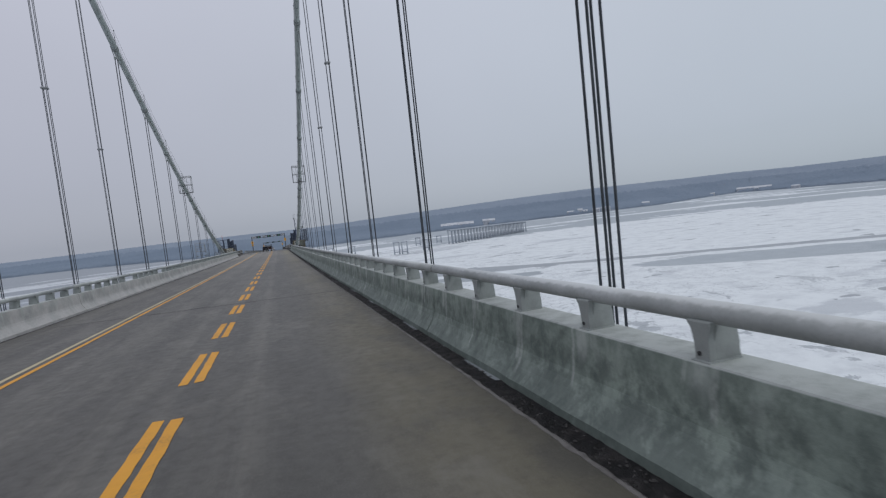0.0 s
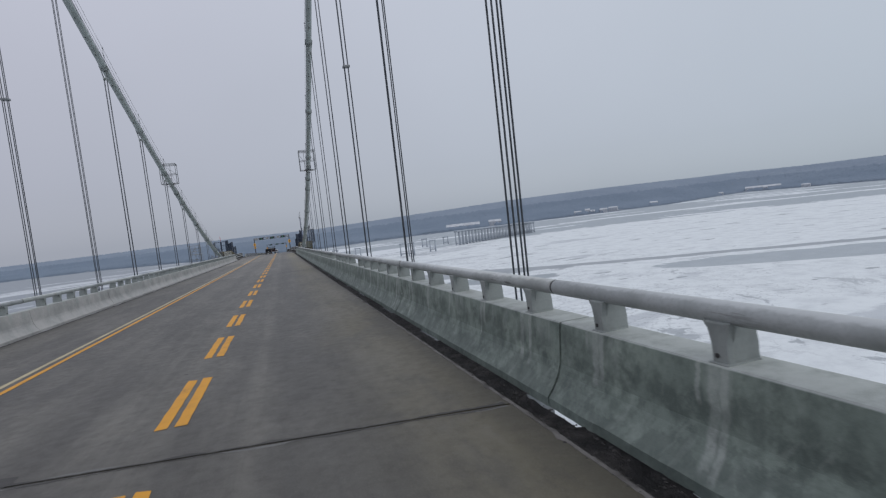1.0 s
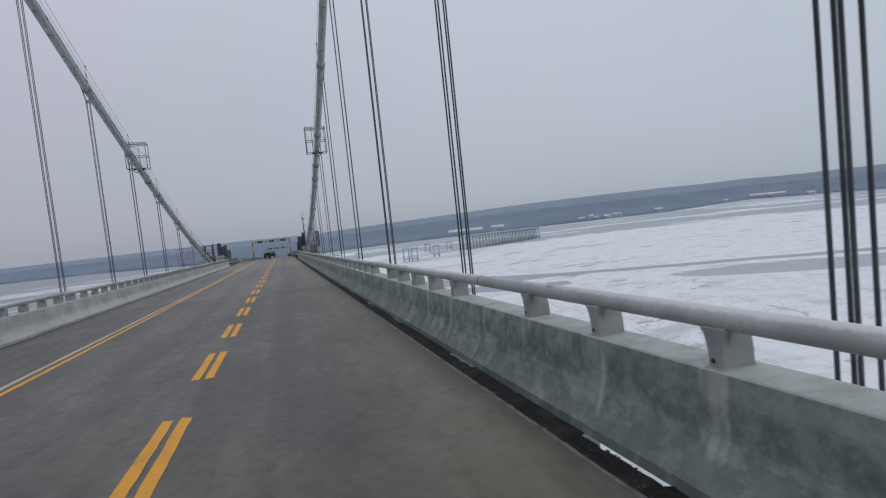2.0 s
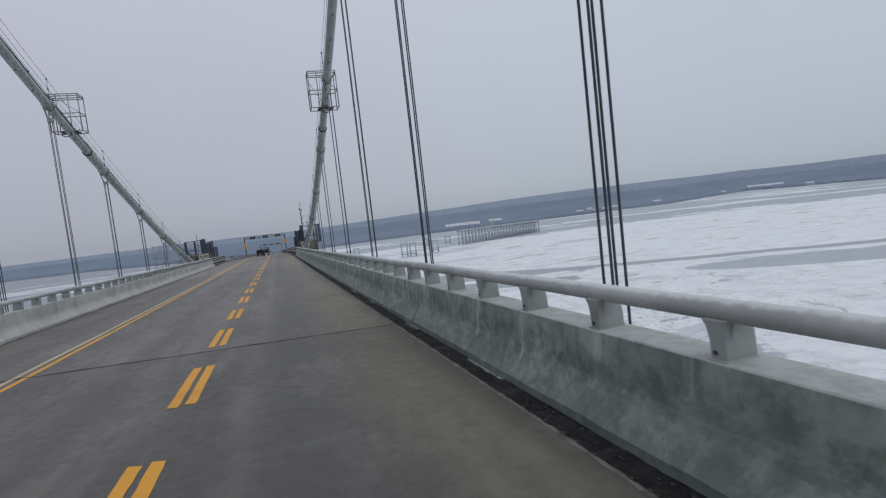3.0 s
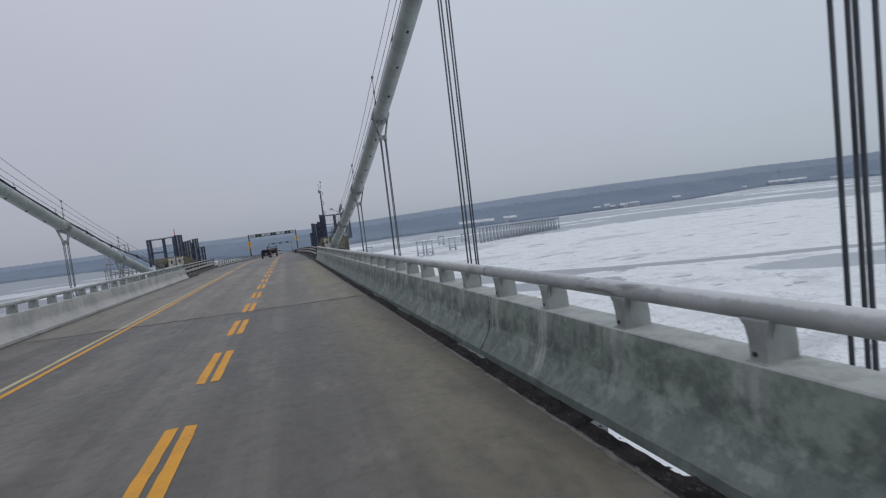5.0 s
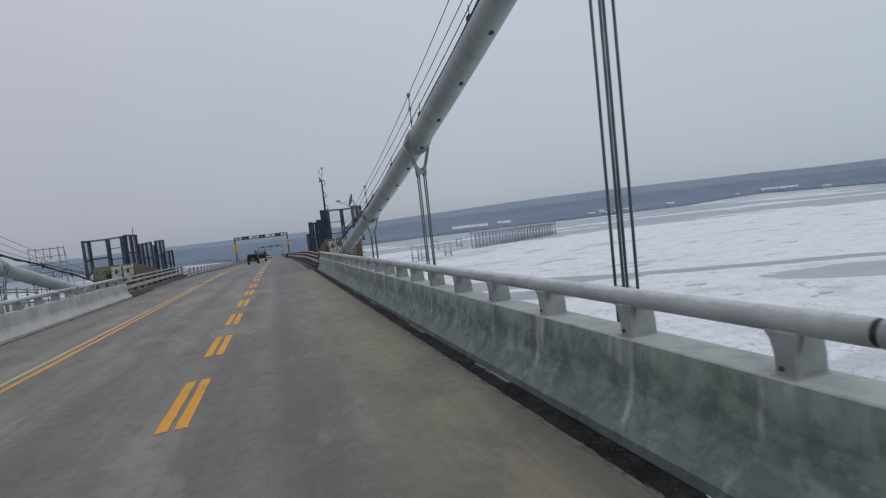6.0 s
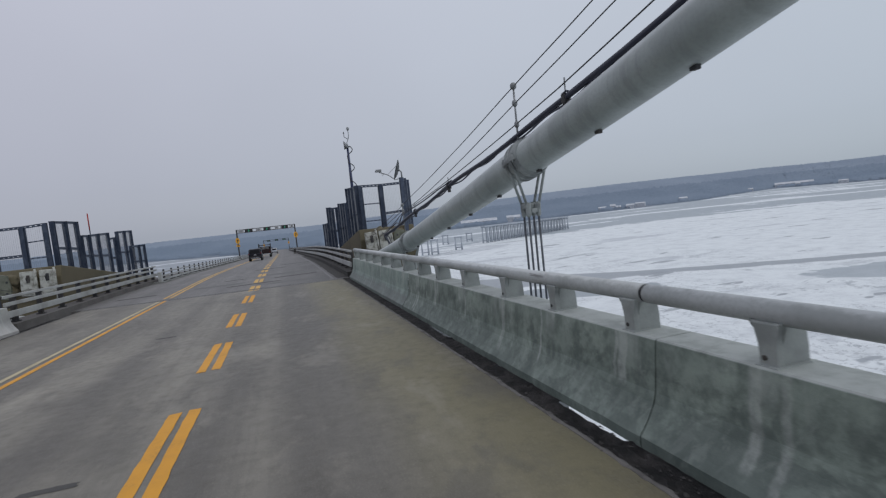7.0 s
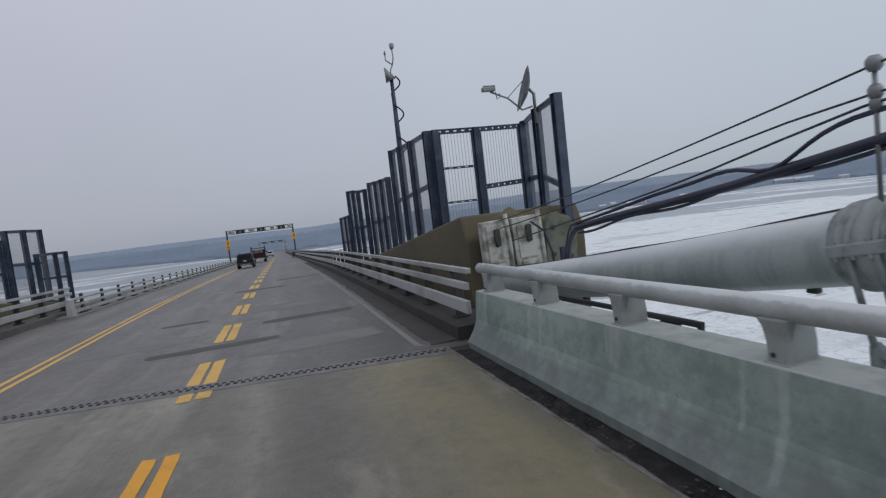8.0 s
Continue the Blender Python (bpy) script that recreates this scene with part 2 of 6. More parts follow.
BARRIER = barrier_surface("weathered barrier concrete", 1.1, (0.156, 0.190, 0.172), 0.22, 0.80)
BARRIER_PALE = barrier_surface("pale barrier concrete", 1.32, (0.125, 0.132, 0.128), 0.75, 0.30, (0.94, 1.0, 0.99))
# lighter copy for the far barrier: daylight on it put into the colour
BARRIER_LIT = barrier_surface("salt-pale barrier concrete, brightened for its lit face", 1.6, (0.46, 0.45, 0.435), 0.6, 0.12, (1.16, 0.97, 1.04))
SHOULDER_DARK = surface("dark brown-grey shoulder", (0.036, 0.034, 0.031), (0.055, 0.051, 0.045), 0.8, 0, 1.6, 20, 0.7, 0.6, 0.01)
# grimy curb whose base colour also carries the shade behind the rails
CURB_SHADED = surface("grimy curb concrete, darkened for shade", (0.042, 0.040, 0.038), (0.026, 0.025, 0.024), 0.75, 0, 0.8, 14, 0.8, 0.4, 0.01)
CURB_GREY = surface("dusty curb concrete", (0.125, 0.118, 0.112), (0.075, 0.070, 0.066), 0.85, 0, 0.8, 14, 0.8, 0.4, 0.01)
CONCRETE_OLD = surface("old grey concrete", (0.24, 0.245, 0.235), (0.13, 0.13, 0.12), 0.85, 0, 0.4, 12, 0.8, 0.4, 0.01)
MOSSY = surface("brown-stained anchorage concrete", (0.125, 0.108, 0.068), (0.085, 0.078, 0.048), 0.9, 0, 0.5, 16, 0.8, 0.5, 0.01)
FINGER = surface("road-worn joint steel", (0.115, 0.113, 0.110), (0.19, 0.19, 0.19), 0.5, 0.2, 5.0, 30, 0.7, 0.4, 0.004)
GLEAM = surface("pale joint gleam", (0.62, 0.65, 0.66), (0.30, 0.31, 0.31), 0.9, 0, 9.0, 40, 0.6, 0.5, 0.004)


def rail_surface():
    """Chalky pipe paint with long dark scuffs, its sky-lit top put into the colour."""
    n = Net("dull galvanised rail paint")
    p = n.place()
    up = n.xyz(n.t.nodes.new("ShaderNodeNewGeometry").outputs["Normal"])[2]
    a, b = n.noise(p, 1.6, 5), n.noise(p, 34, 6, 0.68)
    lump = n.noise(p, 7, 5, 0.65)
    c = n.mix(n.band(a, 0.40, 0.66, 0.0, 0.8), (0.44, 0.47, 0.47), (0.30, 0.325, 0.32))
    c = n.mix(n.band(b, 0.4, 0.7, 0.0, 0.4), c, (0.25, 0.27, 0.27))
    # skylight on the upper side, mixed into the paint by normal
    lit_top = n.math("MULTIPLY", n.band(n.math("ADD", up, n.math("MULTIPLY", lump, 0.9)), 0.95, 1.25), 0.7)
    c = n.mix(lit_top, c, (0.62, 0.65, 0.655))
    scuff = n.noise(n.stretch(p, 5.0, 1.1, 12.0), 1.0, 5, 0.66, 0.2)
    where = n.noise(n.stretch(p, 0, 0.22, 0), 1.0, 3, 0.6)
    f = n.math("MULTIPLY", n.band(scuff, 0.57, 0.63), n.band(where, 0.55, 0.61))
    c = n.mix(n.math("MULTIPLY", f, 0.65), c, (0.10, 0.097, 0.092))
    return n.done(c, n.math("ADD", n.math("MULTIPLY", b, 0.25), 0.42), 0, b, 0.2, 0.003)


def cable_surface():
    """Wet grey-green paint, streaked below, with sky light painted pale along the top."""
    n = Net("wet cable paint with sky-lit top")
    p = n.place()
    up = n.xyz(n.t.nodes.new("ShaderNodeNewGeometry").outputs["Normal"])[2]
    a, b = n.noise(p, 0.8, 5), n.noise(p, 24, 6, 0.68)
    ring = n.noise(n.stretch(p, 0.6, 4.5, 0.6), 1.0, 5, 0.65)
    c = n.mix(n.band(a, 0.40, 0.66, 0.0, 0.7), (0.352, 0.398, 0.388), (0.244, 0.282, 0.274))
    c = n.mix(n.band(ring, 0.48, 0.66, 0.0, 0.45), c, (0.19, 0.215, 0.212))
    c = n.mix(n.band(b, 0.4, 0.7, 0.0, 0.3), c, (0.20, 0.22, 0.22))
    # upturned faces take the sky's brightness in their base colour
    lit_top = n.band(n.math("ADD", up, n.math("MULTIPLY", ring, 0.5)), 0.55, 1.15, 0.0, 0.8)
    c = n.mix(lit_top, c, (0.66, 0.69, 0.70))
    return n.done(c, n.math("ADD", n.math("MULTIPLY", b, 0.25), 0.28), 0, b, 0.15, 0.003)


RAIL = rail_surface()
POST = surface("dull cast post paint", (0.31, 0.34, 0.33), (0.19, 0.212, 0.206), 0.6, 0.0, 3.0, 45, 0.8, 0.2, 0.003)
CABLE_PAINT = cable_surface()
BAND_PAINT = surface("streaked cable band paint", (0.29, 0.32, 0.315), (0.09, 0.102, 0.104), 0.55, 0.0, 4.5, 30, 0.9, 0.25, 0.004)
ROPE = surface("greyed steel wire rope", (0.072, 0.082, 0.096), (0.155, 0.17, 0.188), 0.55, 0.3, 1.7, 70, 0.6, 0.5, 0.003)
HANDROPE = surface("dark steel hand rope", (0.04, 0.043, 0.048), (0.10, 0.10, 0.105), 0.6, 0.3, 3, 60, 0.5, 0.4, 0.002)
BLACK_PIPE = surface("blue-black cable sheath", (0.016, 0.020, 0.040), (0.038, 0.044, 0.066), 0.5, 0, 2.0, 30, 0.6, 0.2, 0.003)
NAVY = surface("dark slate-blue painted steel", (0.028, 0.043, 0.076), (0.076, 0.098, 0.142), 0.5, 0.1, 2.5, 22, 0.8, 0.15, 0.003)
MAST = surface("blue painted mast", (0.030, 0.042, 0.10), (0.075, 0.09, 0.15), 0.5, 0.1, 3.0, 22, 0.7, 0.15, 0.003)
WIRE = surface("thin grey mesh wire", (0.22, 0.24, 0.27), (0.14, 0.155, 0.18), 0.5, 0.3, 2, 40, 0.5, 0.1, 0.001)
STEEL_DARK = surface("dark weathered steel", (0.042, 0.044, 0.047), (0.085, 0.075, 0.066), 0.65, 0.3, 1.4, 26, 0.7, 0.25, 0.004)
GALV = surface("grey galvanised steel", (0.25, 0.265, 0.275), (0.15, 0.16, 0.165), 0.45, 0.5, 2.0, 32, 0.7, 0.1, 0.002)
GUARD = surface("white-grey painted guard rail", (0.42, 0.435, 0.43), (0.23, 0.23, 0.22), 0.6, 0.1, 0.9, 25, 0.75, 0.15, 0.003)
GRIME = surface("wet dark gutter grime", (0.024, 0.023, 0.024), (0.090, 0.083, 0.080), 0.65, 0, 3.4, 18, 0.85, 0.9, 0.03)
EDGE = surface("chipped slab edge", (0.165, 0.157, 0.150), (0.052, 0.048, 0.045), 0.8, 0, 3.8, 26, 0.85, 0.7, 0.012)
GRIT = surface("dirty gutter grit", (0.055, 0.052, 0.050), (0.034, 0.033, 0.032), 0.8, 0, 0.9, 12, 0.9, 0.3, 0.004)
PATCH = surface("dark tar patch", (0.055, 0.053, 0.051), (0.075, 0.072, 0.066), 0.7, 0, 1.1, 30, 0.6, 0.5, 0.006)
PALE_PATCH = surface("pale worn patch", (0.165, 0.165, 0.16), (0.115, 0.115, 0.112), 0.75, 0, 1.3, 30, 0.6, 0.4, 0.005)
MOSS_STEEL = surface("mossy grey-green steel", (0.15, 0.16, 0.125), (0.085, 0.09, 0.065), 0.8, 0.1, 3.5, 18, 0.9, 0.5, 0.01)
WHITE_BOX = surface("off-white painted plate", (0.43, 0.44, 0.40), (0.13, 0.125, 0.10), 0.65, 0, 4.5, 18, 0.95, 0.4, 0.006)
SIGN_YELLOW = surface("amber sign sheet", (0.72, 0.36, 0.02), (0.55, 0.27, 0.02), 0.45, 0, 2, 20, 0.4, 0.05, 0.001)
SIGN_WHITE = surface("white sign sheet", (0.40, 0.415, 0.43), (0.27, 0.285, 0.30), 0.5, 0, 2, 20, 0.5, 0.05, 0.001)
BLACK = surface("matt black paint", (0.016, 0.016, 0.018), (0.034, 0.034, 0.036), 0.55, 0, 2, 30, 0.5, 0.1, 0.001)
RED_POLE = surface("red marker paint", (0.40, 0.035, 0.025), (0.27, 0.03, 0.025), 0.5, 0, 3, 30, 0.5, 0.1, 0.001)


def paint_lines(name, base, under):
    n = Net(name)
    p = n.place()
    wear, fine = n.noise(p, 1.4, 5, 0.65), n.noise(p, 24, 5, 0.7)
    f = n.math("MULTIPLY", n.band(wear, 0.48, 0.72), n.band(fine, 0.42, 0.62))
    c = n.mix(n.math("MULTIPLY", f, 0.7), base, under)
    c = n.mix(n.band(wear, 0.3, 0.7, 0.0, 0.35), c, tuple(0.7 * v for v in base))
    return n.done(c, 0.6, 0, fine, 0.3, 0.004)


YELLOW_LINE = paint_lines("worn yellow road paint", (0.70, 0.325, 0.018), (0.16, 0.12, 0.07))
PALE_YELLOW_LINE = paint_lines("sun-bleached yellow road paint", (0.64, 0.385, 0.085), (0.15, 0.13, 0.10))
FADED_LINE = paint_lines("faded cream road paint", (0.50, 0.43, 0.27), (0.16, 0.14, 0.11))
WHITE_LINE = paint_lines("worn white road paint", (0.19, 0.19, 0.187), (0.13, 0.13, 0.13))


def river_surface():
    n = Net("frozen river")
    p = n.place()
    x, y, z = n.xyz(p)
    broad = n.noise(p, 0.0085, 6, 0.6, 0.6)
    fine = n.noise(p, 0.09, 6, 0.68)
    tiny = n.noise(p, 0.9, 5, 0.7)
    warp = n.math("ADD", n.math("MULTIPLY", n.math("SUBTRACT", n.noise(p, 0.016, 5, 0.6), 0.5), 70), n.math("MULTIPLY", n.math("SUBTRACT", fine, 0.5), 16))
    dx, dy = n.math("SUBTRACT", x, 250.0), n.math("ADD", y, 350.0)
    rad = n.math("SQRT", n.math("ADD", n.math("MULTIPLY", dx, dx), n.math("MULTIPLY", dy, dy)))
    ang = n.math("ARCTAN2", dx, dy)
    # drifted snow with bare patches and hairline cracks
    snow = n.mix(n.band(fine, 0.4, 0.72), (0.735, 0.78, 0.80), (0.60, 0.64, 0.665))
    drift = n.noise(n.join(n.math("MULTIPLY", rad, 0.022), n.math("MULTIPLY", ang, 5.5), 0.0), 1.0, 6, 0.62)
    snow = n.mix(n.math("MULTIPLY", n.band(drift, 0.57, 0.63), 0.7), snow, (0.46, 0.495, 0.53))
    edge = n.cells(n.join(n.math("ADD", x, n.math("MULTIPLY", fine, 26)), n.math("ADD", y, n.math("MULTIPLY", tiny, 6)), 0.0), 0.06, "DISTANCE_TO_EDGE")
    crack = n.math("MULTIPLY", n.band(edge, 0.05, 0.0), n.math("MULTIPLY", n.band(n.noise(p, 0.02, 3), 0.52, 0.66), n.band(x, 240, 120)))
    snow = n.mix(n.math("MULTIPLY", crack, 0.3), snow, (0.25, 0.275, 0.30))
    plate = n.cells(n.join(n.math("ADD", x, n.math("MULTIPLY", tiny, 5)), n.math("ADD", y, n.math("MULTIPLY", fine, 14)), 1.0), 0.19, "DISTANCE_TO_EDGE")
    floes = n.math("MULTIPLY", n.band(plate, 0.075, 0.015), n.band(n.noise(p, 0.014, 4, 0.6), 0.46, 0.56))
    close = n.band(n.math("ADD", x, n.math("MULTIPLY", warp, 0.8)), 300, 150)
    snow = n.mix(n.math("MULTIPLY", n.math("MULTIPLY", floes, n.band(tiny, 0.40, 0.6)), n.math("MULTIPLY", close, 0.6)), snow, (0.26, 0.285, 0.31))
    # open leads and wet holes between the nearer plates
    lead = n.noise(n.join(n.math("MULTIPLY", rad, 0.030), n.math("MULTIPLY", ang, 16.0), 11.0), 1.0, 7, 0.68, 0.6)
    snow = n.mix(n.math("MULTIPLY", n.band(lead, 0.60, 0.63), n.math("MULTIPLY", close, 0.62)), snow, (0.22, 0.25, 0.28))
    stroke = n.noise(n.join(n.math("MULTIPLY", rad, 0.075), n.math("MULTIPLY", ang, 20.0), 7.0), 1.0, 3, 0.5)
    snow = n.mix(n.math("MULTIPLY", n.band(stroke, 0.648, 0.672), 0.8), snow, (0.27, 0.30, 0.33))
    rough_ice = n.math("MULTIPLY", n.band(tiny, 0.55, 0.72), n.band(broad, 0.48, 0.6))
    snow = n.mix(n.math("MULTIPLY", rough_ice, 0.45), snow, (0.30, 0.325, 0.35))
    bare = n.mix(n.band(fine, 0.35, 0.7), (0.32, 0.365, 0.40), (0.40, 0.445, 0.48))
    # bare ice past the edge of the snow field, with blown ribbons of snow
    past = n.math("MAXIMUM", n.band(n.math("ADD", rad, n.math("ADD", warp, n.math("MULTIPLY", n.math("SUBTRACT", n.noise(p, 0.03, 6, 0.72), 0.5), 90))), 1000, 1012), n.band(n.math("ADD", x, warp), -60, -130))
    ribbon = n.noise(n.join(n.math("MULTIPLY", rad, 0.013), n.math("MULTIPLY", ang, 3.2), 3.0), 1.0, 5, 0.55)
    torn = n.math("ADD", n.math("MULTIPLY", n.math("SUBTRACT", fine, 0.5), 0.16), n.math("MULTIPLY", n.math("SUBTRACT", n.noise(p, 0.022, 6, 0.7), 0.5), 0.16))
    ribbon = n.math("ADD", ribbon, torn)
    far_mix = n.mix(n.band(ribbon, 0.545, 0.565), bare, (0.69, 0.73, 0.76))
    c = n.mix(past, snow, far_mix)
    # thin grey ice, swept bare, upstream of the bridge
    c = n.mix(n.math("MULTIPLY", n.band(n.math("ADD", x, warp), -50, -120), n.band(ribbon, 0.62, 0.52, 0.25, 0.9)), c, (0.27, 0.30, 0.335))
    # a refrozen ship track and the grey pool beside it
    d = n.math("ADD", n.math("MULTIPLY", n.math("SUBTRACT", x, 159.0), 0.463), n.math("MULTIPLY", n.math("SUBTRACT", y, 335.0), 0.887))
    d = n.math("ADD", d, n.math("MULTIPLY", warp, 0.22))
    wide_at = n.band(x, 175, 115, 1.0, 2.6)
    track = n.math("MULTIPLY", n.band(n.math("DIVIDE", n.math("ABSOLUTE", d), wide_at), 7.5, 6.0), n.band(n.math("ADD", x, warp), 80, 100))
    c = n.mix(n.math("MULTIPLY", track, 0.9), c, (0.30, 0.33, 0.36))
    ex, ey = n.math("DIVIDE", n.math("ADD", d, 42.0), 22.0), n.math("DIVIDE", n.math("SUBTRACT", x, 300.0), 110.0)
    pool = n.math("ADD", n.math("ADD", n.math("MULTIPLY", ex, ex), n.math("MULTIPLY", ey, ey)), n.math("MULTIPLY", warp, 0.02))
    c = n.mix(n.math("MULTIPLY", n.band(pool, 1.03, 0.94), 0.9), c, bare)
    fx, fy = n.math("DIVIDE", n.math("ADD", d, 40.0), 13.0), n.math("DIVIDE", n.math("SUBTRACT", x, 122.0), 30.0)
    gap = n.math("ADD", n.math("ADD", n.math("MULTIPLY", fx, fx), n.math("MULTIPLY", fy, fy)), n.math("MULTIPLY", warp, 0.05))
    c = n.mix(n.math("MULTIPLY", n.band(gap, 1.05, 0.9), 0.9), c, (0.29, 0.33, 0.36))
    r = n.math("ADD", n.math("MULTIPLY", fine, 0.3), 0.45)
    return n.done(c, r, 0, n.math("ADD", tiny, n.math("MULTIPLY", fine, 2.0)), 0.5, 0.5)


RIVER = river_surface()


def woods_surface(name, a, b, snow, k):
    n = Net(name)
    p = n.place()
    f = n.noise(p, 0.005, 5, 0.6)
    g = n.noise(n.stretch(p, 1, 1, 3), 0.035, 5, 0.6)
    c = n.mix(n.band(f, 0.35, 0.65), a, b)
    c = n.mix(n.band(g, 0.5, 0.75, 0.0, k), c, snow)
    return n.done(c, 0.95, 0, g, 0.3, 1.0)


# distance haze is mixed into the woods' base colours, most on the ridge
WOODS = woods_surface("haze-paled bare ridge woods", (0.218, 0.270, 0.342), (0.244, 0.298, 0.370), (0.27, 0.32, 0.39), 0.25)
NEAR_WOODS = woods_surface("haze-tinted bare shore woods", (0.166, 0.217, 0.284), (0.192, 0.245, 0.314), (0.23, 0.28, 0.34), 0.25)
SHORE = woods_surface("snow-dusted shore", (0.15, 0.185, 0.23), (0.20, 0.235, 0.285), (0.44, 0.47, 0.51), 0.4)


def car_paint(name, colour, metal=0.3):
    n = Net(name)
    p = n.where("Object")
    d = n.noise(p, 1.8, 5, 0.6)
    x, y, z = n.xyz(p)
    salt = n.math("MULTIPLY", n.band(z, 0.9, 0.3), n.band(d, 0.3, 0.6))
    c = n.mix(n.math("MULTIPLY", salt, 0.18), colour, (0.20, 0.20, 0.20))
    n.b.inputs["Coat Weight"].default_value = 0.25 if max(colour) > 0.05 else 0.0
    n.b.inputs["Specular IOR Level"].default_value = 0.5 if max(colour) > 0.05 else 0.2
    return n.done(c, n.math("ADD", n.math("MULTIPLY", d, 0.25), 0.2), metal)


PAINT_NAVY = car_paint("dark blue-black car paint", (0.007, 0.008, 0.013), 0.0)
PAINT_RED = car_paint("dusty dark red truck paint", (0.030, 0.019, 0.020))
PAINT_SILVER = car_paint("silver car paint", (0.42, 0.44, 0.47), 0.5)
PAINT_WHITE = car_paint("white van paint", (0.62, 0.64, 0.66), 0.0)
TYRE = surface("tyre rubber", (0.018, 0.018, 0.019), (0.05, 0.05, 0.05), 0.85, 0, 4, 40, 0.6, 0.3, 0.003)
RIM = surface("alloy rim", (0.32, 0.33, 0.34), (0.18, 0.18, 0.18), 0.35, 0.8, 4, 40, 0.5, 0.1, 0.001)
tint = Net("dark car window")
tint.b.inputs["Specular IOR Level"].default_value = 0.25
WINDOW = tint.done((0.010, 0.011, 0.013), 0.12)
LAMP_RED = Net("red tail lamp").done((0.13, 0.008, 0.010), 0.25)
CARGO = surface("mixed grey cargo", (0.16, 0.165, 0.17), (0.05, 0.05, 0.05), 0.8, 0, 1.6, 8, 0.9, 0.3, 0.01)
go = Net("green lane signal")
go.b.inputs["Emission Color"].default_value = (0.02, 0.75, 0.32, 1)
go.b.inputs["Emission Strength"].default_value = 0.10
SIGNAL_GREEN = go.done((0.03, 0.20, 0.13), 0.4)
HOUSE_WHITE = surface("white distant siding", (0.50, 0.53, 0.57), (0.36, 0.385, 0.43), 0.8, 0, 0.1, 2, 0.6, 0.1, 0.01)
HOUSE_ROOF = surface("snowy distant roof", (0.55, 0.58, 0.62), (0.30, 0.32, 0.36), 0.85, 0, 0.1, 2, 0.6, 0.1, 0.01)
PIER = surface("weathered pier concrete", (0.40, 0.44, 0.49), (0.29, 0.325, 0.37), 0.9, 0, 0.1, 0.8, 0.7, 0.4, 0.05)


# ---------------------------------------------------------------- building words
def deck(y):
    """Height of the road surface: an easy descent that steepens past the suspended span."""
    if y <= 135:
        return -0.03244 * y + 0.0000248 * y * y
    if y <= 155:
        u = y - 135
        return -3.9274 - 0.02575 * u - 0.0004312 * u * u
    return -4.6149 - 0.043 * (y - 155)


def grade(y):
    return math.degrees(math.atan((deck(y + 0.5) - deck(y - 0.5))))


LAG = 3.3


def station(v, x):
    """Moves far-cable parts LAG metres further along, fitted to the camera's view."""
    return v + (LAG if x < 0 else 0.0)


def rope_z(v, x=4.1):
    u = v - 100
    return 2.42 - 0.252 * u + 0.00205 * u * u if x > 0 else 2.33 - 0.266 * u + 0.0014 * u * u




def ease(v, a, b):
    u = min(1.0, max(0.0, (v - a) / (b - a)))
    return u * u * (3 - 2 * u)


def cable_z(v, x=4.1):
    """Axis of the main cable; it lies a little closer to the hand ropes at its low end."""
    return rope_z(v, x) + (0.14 * ease(v, 98, 115) - 0.05 * ease(v, 117, 127) if x > 0 else 0.0)


def box(bm, cx, cy, cz, sx, sy, sz, bevel=0.0, turn=None):
    m = Matrix.Translation((cx, cy, cz))
    if turn is not None:
        m = m @ turn
    got = bmesh.ops.create_cube(bm, size=1.0, matrix=m @ Matrix.Diagonal((sx, sy, sz, 1)))
    if bevel:
        vs = set(got["verts"])
        es = [e for e in bm.edges if e.verts[0] in vs and e.verts[1] in vs]
        bmesh.ops.bevel(bm, geom=es, offset=bevel, segments=2, affect="EDGES", profile=0.5)
    return bm


def tube(bm, points, r, n=10, cap=True):
    """A round rod along a line of points; r is one radius or one for each point."""
    pts = [Vector(p) for p in points]
    rs = r if isinstance(r, (list, tuple)) else [r] * len(pts)
    rings = []
    for i, p in enumerate(pts):
        d = (pts[min(i + 1, len(pts) - 1)] - pts[max(i - 1, 0)]).normalized()
        a = d.cross(Vector((1, 0, 0)) if abs(d.x) < 0.9 else Vector((0, 0, 1))).normalized()
        b = d.cross(a)
        rings.append([bm.verts.new(p + rs[i] * (math.cos(2 * math.pi * k / n) * a + math.sin(2 * math.pi * k / n) * b)) for k in range(n)])
    for u, v in zip(rings, rings[1:]):
        for k in range(n):
            f = bm.faces.new((u[k], u[(k + 1) % n], v[(k + 1) % n], v[k]))
            f.smooth = n > 6
    if cap:
        bm.faces.new(rings[0][::-1])
        bm.faces.new(rings[-1])
    return bm


def slant(x):
    """Sets the cross joints a little askew to the road, fitted to the camera's view."""
    return -0.17 * (x - 0.5)


def sweep(bm, profile, ys, shift=lambda y: 0.0, askew=False):
    """A closed outline of (x, height over the road), drawn along the road."""
    rings = []
    for y in ys:
        at = [(x + shift(y), y + (slant(x) if askew else 0.0), z) for x, z in profile]
        rings.append([bm.verts.new((x, q, deck(q) + z)) for x, q, z in at])
    n = len(profile)
    for u, v in zip(rings, rings[1:]):
        for k in range(n):
            bm.faces.new((u[k], u[(k + 1) % n], v[(k + 1) % n], v[k]))
    bm.faces.new(rings[0][::-1])
    bm.faces.new(rings[-1])
    return bm


